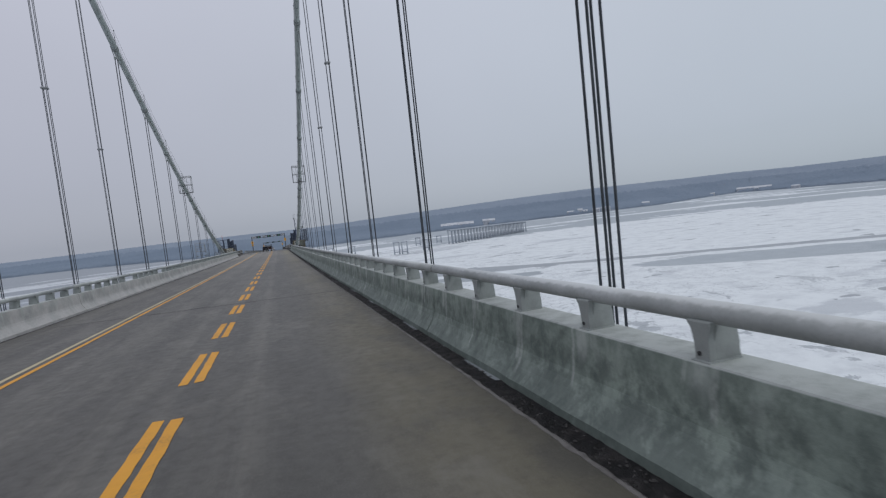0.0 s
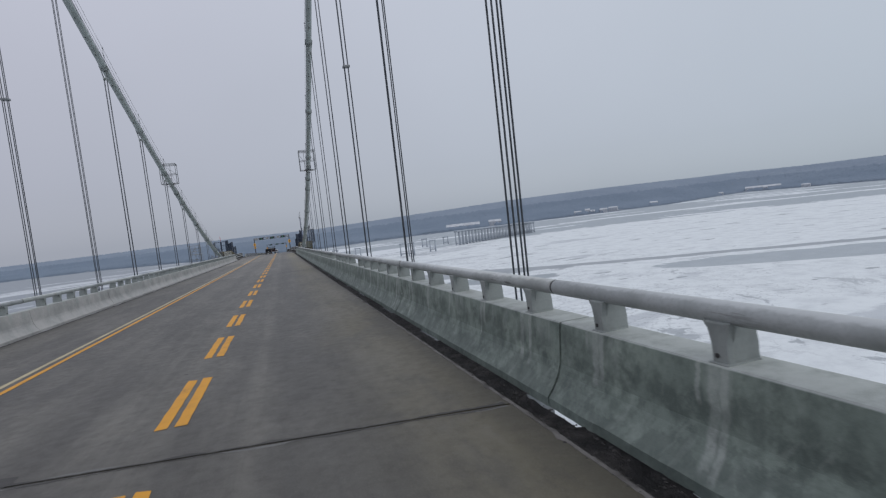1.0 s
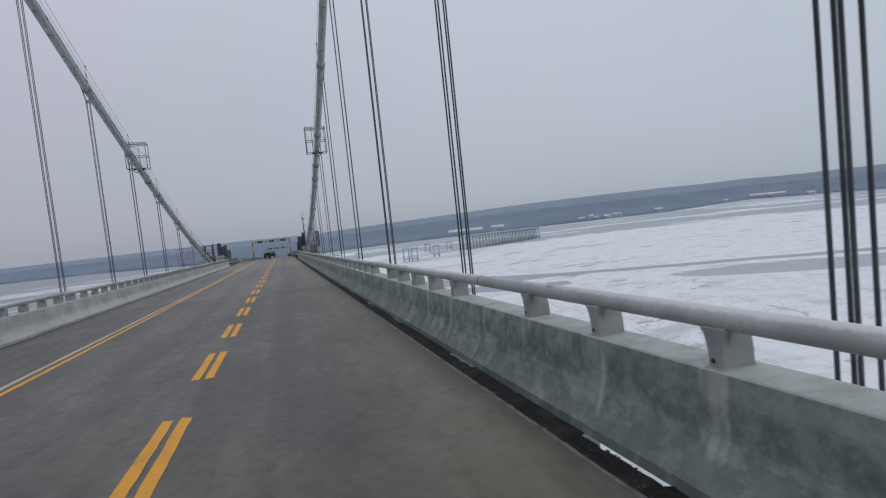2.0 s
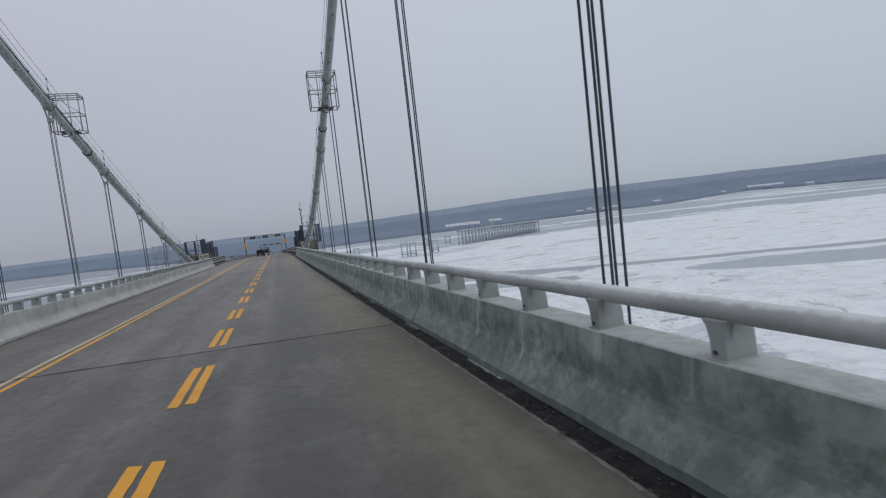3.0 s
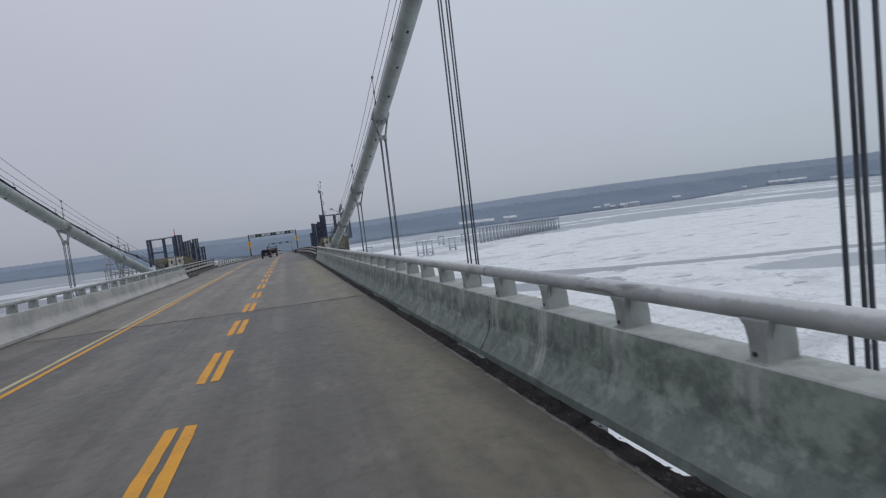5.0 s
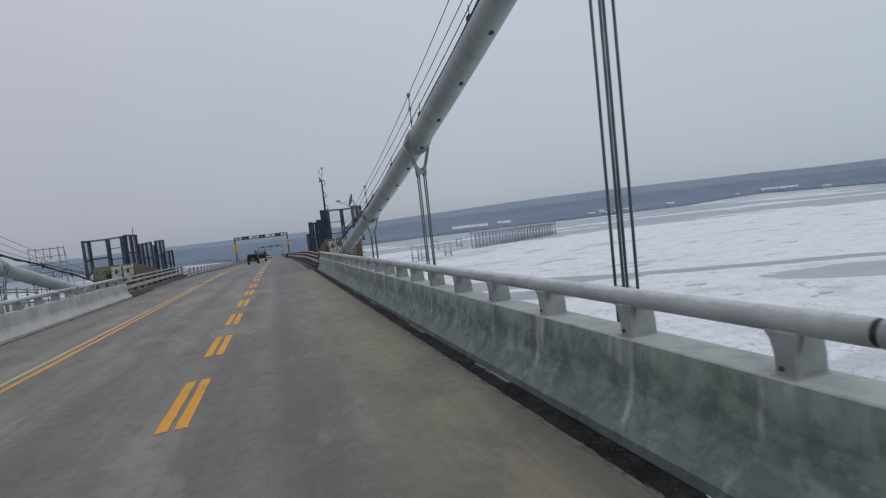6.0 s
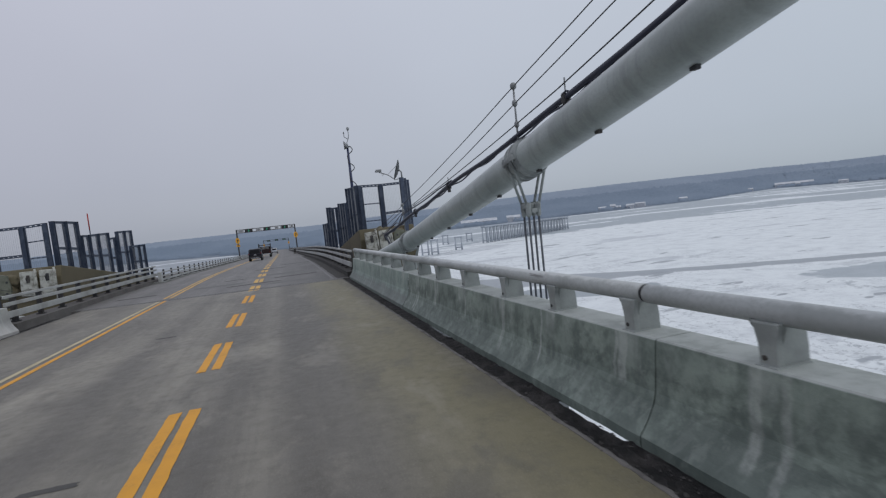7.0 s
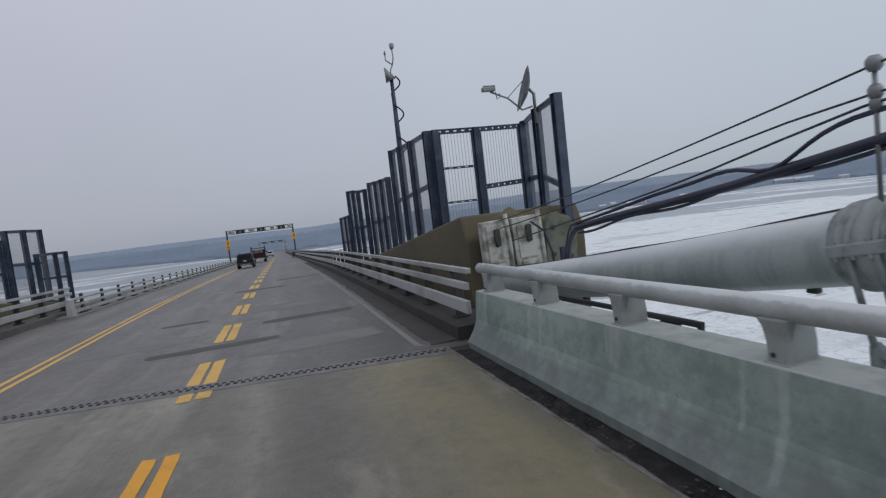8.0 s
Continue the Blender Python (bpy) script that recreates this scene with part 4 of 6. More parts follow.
POST_AT = ((0, 7, 12, 26, 36, 53, 57, 65, 68, 69, 70, 71, 75, 78, 79), (10.4, 20.58, 28.09, 48.83, 63.82, 88.99, 95.17, 107.62, 111.86, 113.6, 115.24, 116.71, 123.05, 127.98, 129.6))
POSTS = [10.35 - 1.48 * k for k in range(1, 47)] + [float(np.interp(k, *POST_AT)) - 0.05 for k in range(79)]
PANELS = [-60.0, -51.4, -42.5, -33.6, -24.7, -16.1, -8.0, 1.0, 9.55, 19.75, 27.6, 36.9, 45.7, 55.33, 63.23, 72.3, 81.8, 91.3, 108.6, 117.6]
CLOSED = 108.6
GLEAM_JOINTS = (27.6, 45.7, 55.33, 81.8, 91.3)


def joint_gleam(parent, seed):
    """Short pale strips that stand for bright snow seen through an open joint."""
    rnd = random.Random(seed)
    for z, tall in ((0.752, 0.085), (0.66, 0.03), (0.47, 0.11)):
        z += rnd.uniform(-0.015, 0.015)
        bm = B()
        front = [(float(np.interp(q, (0.37, 0.50, 0.66, 0.795), (0.188, 0.203, 0.218, 0.235))) - 0.002 + 0.012 * rnd.random(), q) for q in (z - tall / 2, z, z + tall / 2)]
        prism(bm, front + [(0.29, z + tall / 2), (0.29, z - tall / 2)], "y", -0.011, 0.012)
        part("joint_gleam", bm, GLEAM, parent, "pale strip for light through the joint")


for y, y1 in zip(PANELS, PANELS[1:]):
    length = y1 - y
    tilt = math.degrees(math.atan((deck(y1) - deck(y)) / length))
    posts = [p - y for p in sorted(POSTS) if y + 0.12 < p < y1 - 0.12]
    right = barrier_panel("concrete_barrier", length, BARRIER, pose(FOOT_R, y, deck(y), tilt), posts, (0.004 if y == CLOSED else 0.014, 0.004 if y1 == CLOSED else 0.014))
    if y in GLEAM_JOINTS:
        joint_gleam(right, int(y))
    rail = pipe_rail("pipe_rail", length, pose(FOOT_R, y, deck(y), tilt))
    left = pose(FOOT_L, y1, deck(y1), -tilt, 0, 180)
    other = barrier_panel("concrete_barrier", length, BARRIER_LIT, left, [length - p for p in posts])
    tagged(other, "salt-pale cracked concrete barrier, brightened for light on its face")
    copy_thing(rail, left)
# paler end panels beside the expansion joint
y = PANELS[-1]
tilt = grade((y + SPAN_END) / 2)
long_r, long_l = SPAN_END - 0.05 - y, 125.2 - y
for length, m in ((long_r, pose(FOOT_R, y, deck(y), tilt)), (long_l, pose(FOOT_L, y + long_l, deck(y + long_l), -tilt, 0, 180))):
    end = barrier_panel("concrete_barrier", length, BARRIER_PALE if m.translation.x > 0 else BARRIER_LIT, m, [p - y for p in sorted(POSTS) if y + 0.12 < p < y + length - 0.12])
    tagged(end, "pale concrete end barrier beside the expansion joint")
    if m.translation.x > 0:
        joint_gleam(end, 117)
    pipe_rail("pipe_rail", length - 0.2, m)

# grit, rust flakes and dirty ice along the gutters
verts, faces = [], []
rnd = random.Random(31)
for k in range(16000):
    y = rnd.uniform(-5, SPAN_END - 0.2)
    side = 1 if rnd.random() < 0.75 else -1
    edge, foot = (EDGE_R, FOOT_R) if side > 0 else (EDGE_L, FOOT_L)
    x = edge + (foot - edge) * (rnd.choice((0.12, 0.9)) + rnd.gauss(0, 0.16))
    if side * (x - foot) > -0.03 or side * (x - edge) < -0.12:
        continue
    z = deck(y) - (0.05 if side * (x - edge) > 0.02 else 0.0)
    s = rnd.uniform(0.004, 0.015) * (1.0 if rnd.random() < 0.95 else 1.6)
    o = len(verts)
    a = rnd.random() * 3.14
    for dx, dy, dz in ((-1, -1, 0), (1, -1, 0), (1, 1, 0), (-1, 1, 0), (0.1, 0.2, 0.8)):
        px, py = s * dx * rnd.uniform(0.6, 1.2), 1.3 * s * dy * rnd.uniform(0.6, 1.2)
        verts.append((x + px * math.cos(a) - py * math.sin(a), y + px * math.sin(a) + py * math.cos(a), z - 0.004 + s * dz))
    faces += [(o, o + 1, o + 4), (o + 1, o + 2, o + 4), (o + 2, o + 3, o + 4), (o + 3, o, o + 4), (o + 3, o + 2, o + 1, o)]
me = bpy.data.meshes.new("gutter_grit")
me.from_pydata(verts, [], faces)
me.materials.append(GRIT)
tagged(new("gutter_grit", me), "loose grit and flakes lying along the gutters", "grit", kind="stuff")


# ---------------------------------------------------------------- main cables and hangers
def run_of(*knots):
    """A height over the cable's line that changes along the bridge, from (y, height) knots."""
    ys, zs = zip(*knots)
    return lambda y: float(np.interp(y, ys, zs))


SLEEVE = 83.2
top_rope = run_of((-60, 1.50), (96, 1.50), (105, 1.35), (118, 1.44), (124, 1.39), (131, 1.35))
low_rope = run_of((-60, 0.92), (98, 0.92), (105, 0.98), (110, 1.12), (121.5, 1.11), (124, 1.24), (131, 1.20))
slung = run_of((-60, 0.33), (104, 0.37), (112, 0.50), (118, 0.78), (123.5, 0.86), (126.5, 0.83), (131, 0.74))
signal_run = run_of((-60, 0.50), (96, 0.52), (104, 0.62), (112, 0.70), (118, 0.90), (123.4, 1.12), (125, 1.01), (131, 0.84))


ROPE_X = {CABLE_R: CABLE_R - 0.12, CABLE_L: CABLE_L + 0.12}


def girth(y):
    """Slimmer above the sleeve, where the outer wrapping ends."""
    return 0.235 if y < SLEEVE else 0.27 + 0.035 * ease(y, 92, 106)


def cable_point(x, y, up=0.0):
    return (x, station(y, x), cable_z(y, x) + up)


def rope_point(x, y, up):
    return (x, station(y, x), rope_z(y, x) + up)


def drop(x, rise):
    """The end of a slung cable: it bends down behind the cabinets on the anchorage."""
    out = 1 if x > 0 else -1
    return [rope_point(x + out * dx, 127.3 + dv, rise(127.3) + dz) for dx, dv, dz in ((0.12, 0.35, -0.04), (0.28, 0.75, -0.16), (0.42, 1.1, -0.40), (0.50, 1.4, -0.75), (0.54, 1.6, -1.25))]


for cx in (CABLE_R, CABLE_L):
    mc = thing("main_cable", "thick pale grey painted suspension cable", "bridge cable", group="main cables")
    bm = B()
    ys = steps(-60, SLEEVE - 0.02, 1.5) + steps(SLEEVE, 131.5, 1.5)
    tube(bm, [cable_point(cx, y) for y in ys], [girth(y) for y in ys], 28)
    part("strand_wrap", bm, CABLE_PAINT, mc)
    bm = B()
    tube(bm, [cable_point(cx, SLEEVE + d) for d in (-0.07, -0.06, 0.05, 0.06)], [0.24, 0.295, 0.295, 0.27], 24)
    part("collar", bm, STEEL_DARK, mc, "dark clamp ring where the wrapping ends")
    # small lugs hang under the wrapping
    for k in range(60):
        y = 131.0 - 1.79 * k
        bm = B()
        box(bm, cx, station(y, cx), cable_z(y, cx) - girth(y) - 0.015, 0.07, 0.10, 0.06, 0.01)
        part("lug", bm, STEEL_DARK, mc)
    # a grounding wire lies on top
    bm = B()
    tube(bm, [cable_point(cx - 0.05, y, girth(y) + 0.01 * math.sin(y * 2.1)) for y in steps(20, 131, 0.8)], 0.012, 5)
    part("top_wire", bm, HANDROPE, mc, "dark wire lying on the cable")
    for rise in (top_rope, low_rope):
        bm = B()
        tube(bm, [rope_point(ROPE_X[cx], y, rise(y) - 0.04 * abs(math.sin((y - HANG0) * math.pi / HANG_STEP))) for y in steps(-60, 130.5, 1.1)], 0.0095, 6)
        tagged(part("hand_rope", bm, HANDROPE), "thin steel hand rope above the main cable", "rope", group="hand ropes")
    inner = -0.10 if cx > 0 else 0.10
    bm = B()
    tube(bm, [rope_point(cx + inner, y, slung(y) + 0.02 * math.sin(y * 1.3)) for y in steps(30, 127.3, 0.7)] + drop(cx + inner, slung), 0.046, 12)
    tube(bm, [rope_point(cx + inner, y, slung(y) - 0.058 + 0.026 * math.sin(y * 3.7)) for y in steps(30, 127.3, 0.22)], 0.018, 6)
    tagged(part("power_cable", bm, BLACK_PIPE), "thick blue-black sheathed cable slung along the main cable", "cable")
    bm = B()
    tube(bm, [rope_point(ROPE_X[cx], y, signal_run(y) + 0.012) for y in steps(30, 129.6, 0.7)], 0.011, 6)
    tagged(part("messenger_wire", bm, HANDROPE), "thin steel messenger wire above the slung cable", "wire")
    bm = B()
    tube(bm, [rope_point(ROPE_X[cx], y, signal_run(y) - 0.03 - 0.02 * abs(math.sin(y * 0.9)) - 0.15 * math.exp(-((y - 124.05) / 0.34) ** 2)) for y in steps(117.5, 127.3, 0.12)] + drop(ROPE_X[cx], signal_run), 0.02, 6)
    tagged(part("signal_cable", bm, BLACK_PIPE), "thin drooping black signal cable", "cable")


def cable_band(cx, y):
    slope = math.degrees(math.atan(cable_z(y + 0.5, cx) - cable_z(y - 0.5, cx)))
    t = thing("cable_band", "grooved painted clamp round the main cable", "cable clamp", pose(cx, station(y, cx), cable_z(y, cx), slope), "cable bands")
    bm = B()
    line = [(-0.27, 0.298), (-0.265, 0.325), (-0.20, 0.332), (-0.185, 0.352), (-0.145, 0.355), (-0.135, 0.330), (-0.065, 0.330), (-0.055, 0.356), (0.055, 0.356), (0.065, 0.330), (0.135, 0.330), (0.145, 0.355), (0.185, 0.352), (0.20, 0.332), (0.265, 0.325), (0.27, 0.298)]
    k = girth(y) / 0.305
    tube(bm, [(0, a, 0) for a, r in line], [r * k for a, r in line], 32)
    part("shell", bm, BAND_PAINT, t)
    for sx in (-1, 1):
        bm = B()
        box(bm, sx * 0.345 * k, 0, 0, 0.05, 0.50, 0.10, 0.015)
        part("flange", bm, BAND_PAINT, t)
        for j in range(4):
            bm = B()
            tube(bm, [(sx * 0.352 * k, -0.19 + 0.127 * j, -0.075), (sx * 0.352 * k, -0.19 + 0.127 * j, 0.075)], 0.018, 6)
            part("bolt", bm, BAND_PAINT, t)
    return t


def stanchion(cx, y):
    t = thing("hand_rope_post", "slim grey post with pale rope grips", "post", pose(ROPE_X[cx], station(y, cx), rope_z(y, cx)), "hand rope posts")
    bm = B()
    tube(bm, [(0, 0, cable_z(y, cx) - rope_z(y, cx) + 0.9 * girth(y)), (0, 0, top_rope(y) + 0.05)], 0.017, 7)
    rod = part("rod", bm, GALV, t)
    for zz, r in ((top_rope(y), 0.055), (low_rope(y), 0.048), (signal_run(y), 0.042)):
        bm = B()
        tube(bm, [(0, 0, zz - 0.055), (0, 0, zz - 0.025), (0, 0, zz + 0.025), (0, 0, zz + 0.055)], [r * 0.6, r, r, r * 0.6], 10)
        part("grip", bm, GALV, rod, "pale rounded rope grip")
    return t


def cable_clip(x, y, cx):
    t = thing("cable_clip", "dark steel clip holding the slung cable", "clip", pose(x, station(y, cx), rope_z(y, cx) + slung(y)), "cable clips")
    bm = B()
    box(bm, 0, 0, 0, 0.12, 0.10, 0.15, 0.02)
    box(bm, 0.0, 0.0, -0.11, 0.05, 0.14, 0.09, 0.01)
    part("clamp", bm, STEEL_DARK, t)
    bm = B()
    tube(bm, [(0, 0, 0.05), (0, 0, signal_run(y) - slung(y) + 0.10)], 0.011, 6)
    part("rod", bm, GALV, t)
    bm = B()
    tube(bm, [(-0.06, 0, 0.06), (-0.02, -0.05, 0.10), (0.03, -0.16, 0.05)], 0.016, 6)
    part("tie", bm, BLACK_PIPE, t)


for y in [121.5, 117.8, 111.9] + [107.7 - 4.1 * k for k in range(16)]:
    cable_clip(CABLE_R - 0.10, y, CABLE_R)
    cable_clip(CABLE_L + 0.10, y, CABLE_L)

A = 0.095
for cx in (CABLE_R, CABLE_L):
    for v in HANGERS:
        y = station(v, cx)
        top, low = cable_z(v, cx), deck(y) - 0.55
        cable_band(cx, v)
        stanchion(cx, v)
        t = thing("hanger", "four parallel grey wire ropes hung from the main cable", "hanger rope", pose(cx, y, 0), "hangers")
        sock = top - 0.85
        for sx in (-1, 1):
            for sy in (-1, 1):
                wob = 0.012 * math.sin(sx * 2 + sy + y)
                bm = B()
                tube(bm, [(sx * A, sy * A, sock), (sx * A + wob, sy * A, low)], 0.020, 8)
                part("rope", bm, ROPE, t)
        slope_y = cable_z(v + 0.5, cx) - cable_z(v - 0.5, cx)
        for sy in (-1, 1):
            bm = B()
            grip = girth(v) + 0.04
            arc = [(grip * math.cos(a), sy * 0.10, top + sy * 0.10 * slope_y + grip * math.sin(a)) for a in [radians(-32 + 244 * k / 14) for k in range(15)]]
            loop = [(A, sy * A, sock - 0.02)] + arc + [(-A, sy * A, sock - 0.02)]
            tube(bm, loop, 0.025, 8)
            part("rope_loop", bm, BAND_PAINT, t, "painted rope loop over the cable")
        bm = B()
        for sx in (-1, 1):
            for sy in (-1, 1):
                tube(bm, [(sx * A, sy * A, sock + 0.10), (sx * A, sy * A, sock + 0.07), (sx * A, sy * A, sock - 0.12), (sx * A, sy * A, sock - 0.16)], [0.03, 0.05, 0.046, 0.028], 10)
        box(bm, 0, 0, sock + 0.03, 0.29, 0.12, 0.09, 0.02)
        box(bm, 0, 0, sock - 0.05, 0.12, 0.30, 0.08, 0.02)
        part("rope_clamp", bm, BAND_PAINT, t, "pale bolted rope clamp")
        if v < 43:
            bm = B()
            zz = deck(y) + float(np.interp(v, (10, 24, 33, 42), (14.5, 13.5, 12.2, 10.2)))
            box(bm, 0, 0, zz, 0.34, 0.34, 0.10, 0.02)
            part("spacer", bm, GALV, t, "grey rope spacer")
        bm = B()
        for sx in (-1, 1):
            for sy in (-1, 1):
                tube(bm, [(sx * A, sy * A, low + 0.5), (sx * A, sy * A, low + 0.42), (sx * A, sy * A, low)], [0.03, 0.055, 0.055], 8)
        part("socket", bm, GALV, t, "cast rope socket")


def inspection_cage(cx, y, label, w=0.88, up=0.0):
    t = thing("inspection_cage", label, "cage", pose(cx, station(y, cx), cable_z(y, cx) + up), "cable inspection cages")
    d, lo, hi = 0.55, -0.15, 2.15
    r = 0.034
    for sx in (-1, 1):
        for sy in (-1, 1):
            bm = B()
            tube(bm, [(sx * w, sy * d, lo), (sx * w, sy * d, hi)], r, 7)
            part("corner_post", bm, GALV, t)
    for z in (lo, 0.95, hi - 0.12, hi):
        for sy in (-1, 1):
            bm = B()
            tube(bm, [(-w, sy * d, z), (w, sy * d, z)], r * 0.9, 7)
            part("cross_rail", bm, GALV, t)
        for sx in (-1, 1):
            bm = B()
            tube(bm, [(sx * w, -d, z), (sx * w, d, z)], r * 0.9, 7)
            part("side_rail", bm, GALV, t)
    for sx in (-0.35, 0.30):
        bm = B()
        tube(bm, [(sx, -d, lo), (sx, -d, hi)], r * 0.8, 7)
        part("upright", bm, GALV, t)
    bm = B()
    tube(bm, [(-w, d, 1.9), (0.2, d, 0.0)], 0.018, 6)
    part("brace", bm, GALV, t)
    bm = B()
    tube(bm, [(-0.3, -d, 1.9), (w, -d, 0.95)], 0.018, 6)
    part("brace", bm, GALV, t)
    bm = B()
    ring = [(0.0 + 0.26 * math.sin(a), -0.7 + 0.1 * math.cos(a), -0.35 + 0.20 * math.cos(a)) for a in [k * 0.45 for k in range(14)]]
    tube(bm, ring, 0.03, 7)
    part("hose_loop", bm, BLACK, t, "black hose loop")
    bm = B()
    box(bm, 0.05, 0, lo - 0.02, 1.0, 0.9, 0.05)
    part("floor_grate", bm, STEEL_DARK, t)
    return t


inspection_cage(CABLE_R, 80.4, "light grey tube cage astride the main cable")
inspection_cage(CABLE_L - 0.1, 80.8, "light grey tube cage astride the main cable", 0.84, 0.30)

# scaffold tower on the far anchorage's pier, its top just above the road
t = thing("scaffold_tower", "grey tubular scaffold tower standing on the anchorage pier", "scaffold", pose(-18.1, 141.35, -7.0))
for sy in (-0.65, 0.65):
    for sx in (-1.02, 0.0, 1.02):
        bm = B()
        tube(bm, [(sx, sy, 0.0), (sx, sy, 7.0 if sx else 6.94)], 0.03, 7)
        part("upright", bm, GALV, t)
    for z in (1.0, 2.4, 3.8, 4.9, 5.6, 6.2, 6.84):
        bm = B()
        tube(bm, [(-1.1, sy, z), (1.1, sy, z)], 0.026, 7)
        part("ledger", bm, GALV, t)
    for sx, z in ((-1.02, 4.9), (0.0, 3.8)):
        bm = B()
        tube(bm, [(sx, sy, z), (sx + 1.02, sy, z + 1.3)], 0.02, 6)
        part("brace", bm, GALV, t)
    # a raking prop at the landward end
    bm = B()
    tube(bm, [(1.02, sy, 6.84), (1.45, sy, 3.4), (1.8, sy, 0.0)], 0.026, 7)
    part("prop", bm, GALV, t)
for sx in (-1.02, 0.0, 1.02):
    for z in (3.8, 4.9, 5.6, 6.84):
        bm = B()
        tube(bm, [(sx, -0.72, z), (sx, 0.72, z)], 0.024, 7)
        part("transom", bm, GALV, t)
for k in range(4):
    bm = B()
    box(bm, 0, -0.48 + 0.32 * k, 4.96, 2.2, 0.29, 0.045, 0.006)
    part("deck_board", bm, GALV, t)

# scaffold platform hung below the far cable
t = thing("scaffold_platform", "pale tubular scaffold platform beneath the far cable", "scaffold")
for x in (-11.15, -12.0):
    for k in range(7):
        y = 115.4 + 1.05 * k
        bm = B()
        tube(bm, [(x, y, deck(y) - 0.15), (x, y, deck(y) + 1.72 - 0.10 * k)], 0.028, 7)
        part("upright", bm, GALV, t)
    for h in (0.1, 0.75, 1.4):
        bm = B()
        tube(bm, [(x, 115.2, deck(115.2) + h + 0.2), (x, 121.9, deck(121.9) + h * 0.75)], 0.024, 7)
        part("ledger", bm, GALV, t)
    for k in range(0, 6, 2):
        y = 115.4 + 1.05 * k
        bm = B()
        tube(bm, [(x, y, deck(y) + 0.1), (x, y + 1.05, deck(y) + 1.4 - 0.1 * k)], 0.018, 6)
        part("brace", bm, GALV, t)
bm = B()
for k in range(4):
    box(bm, -11.25 - 0.22 * k, 118.5, deck(118.5) - 0.1, 0.2, 6.6, 0.05, 0.005, Matrix.Rotation(radians(grade(118.5)), 4, "X"))
part("deck_board", bm, GALV, t)

# narrow maintenance walkway beyond the barrier, by the end of the span
for sx, x0 in ((1, 3.6), (-1, -9.75)):
    t = thing("walkway_rail", "dark steel handrail of the maintenance walkway", "handrail", pose(x0, 124.6, deck(124.6), grade(125)))
    for yy in (0.0, 1.15, 2.3, 3.45):
        bm = B()
        box(bm, 0, yy, 0.12, 0.05, 0.05, 1.1, 0.006)
        part("post", bm, STEEL_DARK, t)
    for z in (0.25, 0.66):
        bm = B()
        box(bm, 0, 1.72, z, 0.055, 3.5, 0.06, 0.01)
        part("rail", bm, STEEL_DARK, t)
    bm = B()
    box(bm, 0.02 * sx, 0.45, 0.45, 0.08, 0.26, 0.36, 0.02)
    part("junction_box", bm, STEEL_DARK, t, "dark junction box")
    bm = B()
    box(bm, sx * -0.25, 1.7, -0.45, 0.6, 3.6, 0.06)
    part("walk_plate", bm, STEEL_DARK, t)


# ---------------------------------------------------------------- anchorages and their steel screens
def anchorage(side, x_in, y0, y1, high):
    """The concrete block into which the cable runs; its top falls with distance."""
    t = thing("anchorage", "brown-stained sloping concrete anchorage block", "anchorage")
    xs = (x_in, x_in + side * 2.75)
    bm = B()
    for a, b in ((xs[0], xs[1]),):
        prism(bm, [(y0 + 0.25, deck(y0) + high), (y0, deck(y0) + high - 0.5), (y0, deck(y0) - 3), (y1, deck(y1) - 3), (y1, deck(y1) + 0.05)], "x", min(a, b), max(a, b), 0.05)
    part("block", bm, MOSSY, t)
    bm = B()
    wide = 4.4 if side > 0 else 13.0
    box(bm, xs[0] - side * 0.83 + side * wide / 2, (y0 + y1) / 2, -27.0, wide, y1 - y0 + 3, 40, 0.2)
    part("pier", bm, CONCRETE_OLD, t, "grey concrete pier down to the river")
    # rough mossy packing where the cable enters
    rnd = random.Random(5 + side)
    for k in range(7):
        bm = B()
        bmesh.ops.create_icosphere(bm, subdivisions=3, radius=1.0)
        cx, cz, s = x_in + side * rnd.uniform(0.5, 2.3), deck(y0) + high - rnd.uniform(0.35, 1.1), rnd.uniform(0.25, 0.42)
        for v in bm.verts:
            d = 1 + 0.35 * noise.noise(v.co * 1.7 + Vector((k, 0, 0))) + 0.15 * noise.noise(v.co * 4.5)
            v.co = Vector((cx, y0 - 0.12, cz)) + Vector((v.co.x * s * 1.2, v.co.y * s * 0.8, v.co.z * s)) * d
        for f in bm.faces:
            f.smooth = True
        part("packing", bm, MOSSY, t, "rough mossy packing round the cable")
    return t


anchorage(1, 3.42, 130.6, 151.0, 2.0)
anchorage(-1, -10.15, 133.8, 154.5, 1.95)


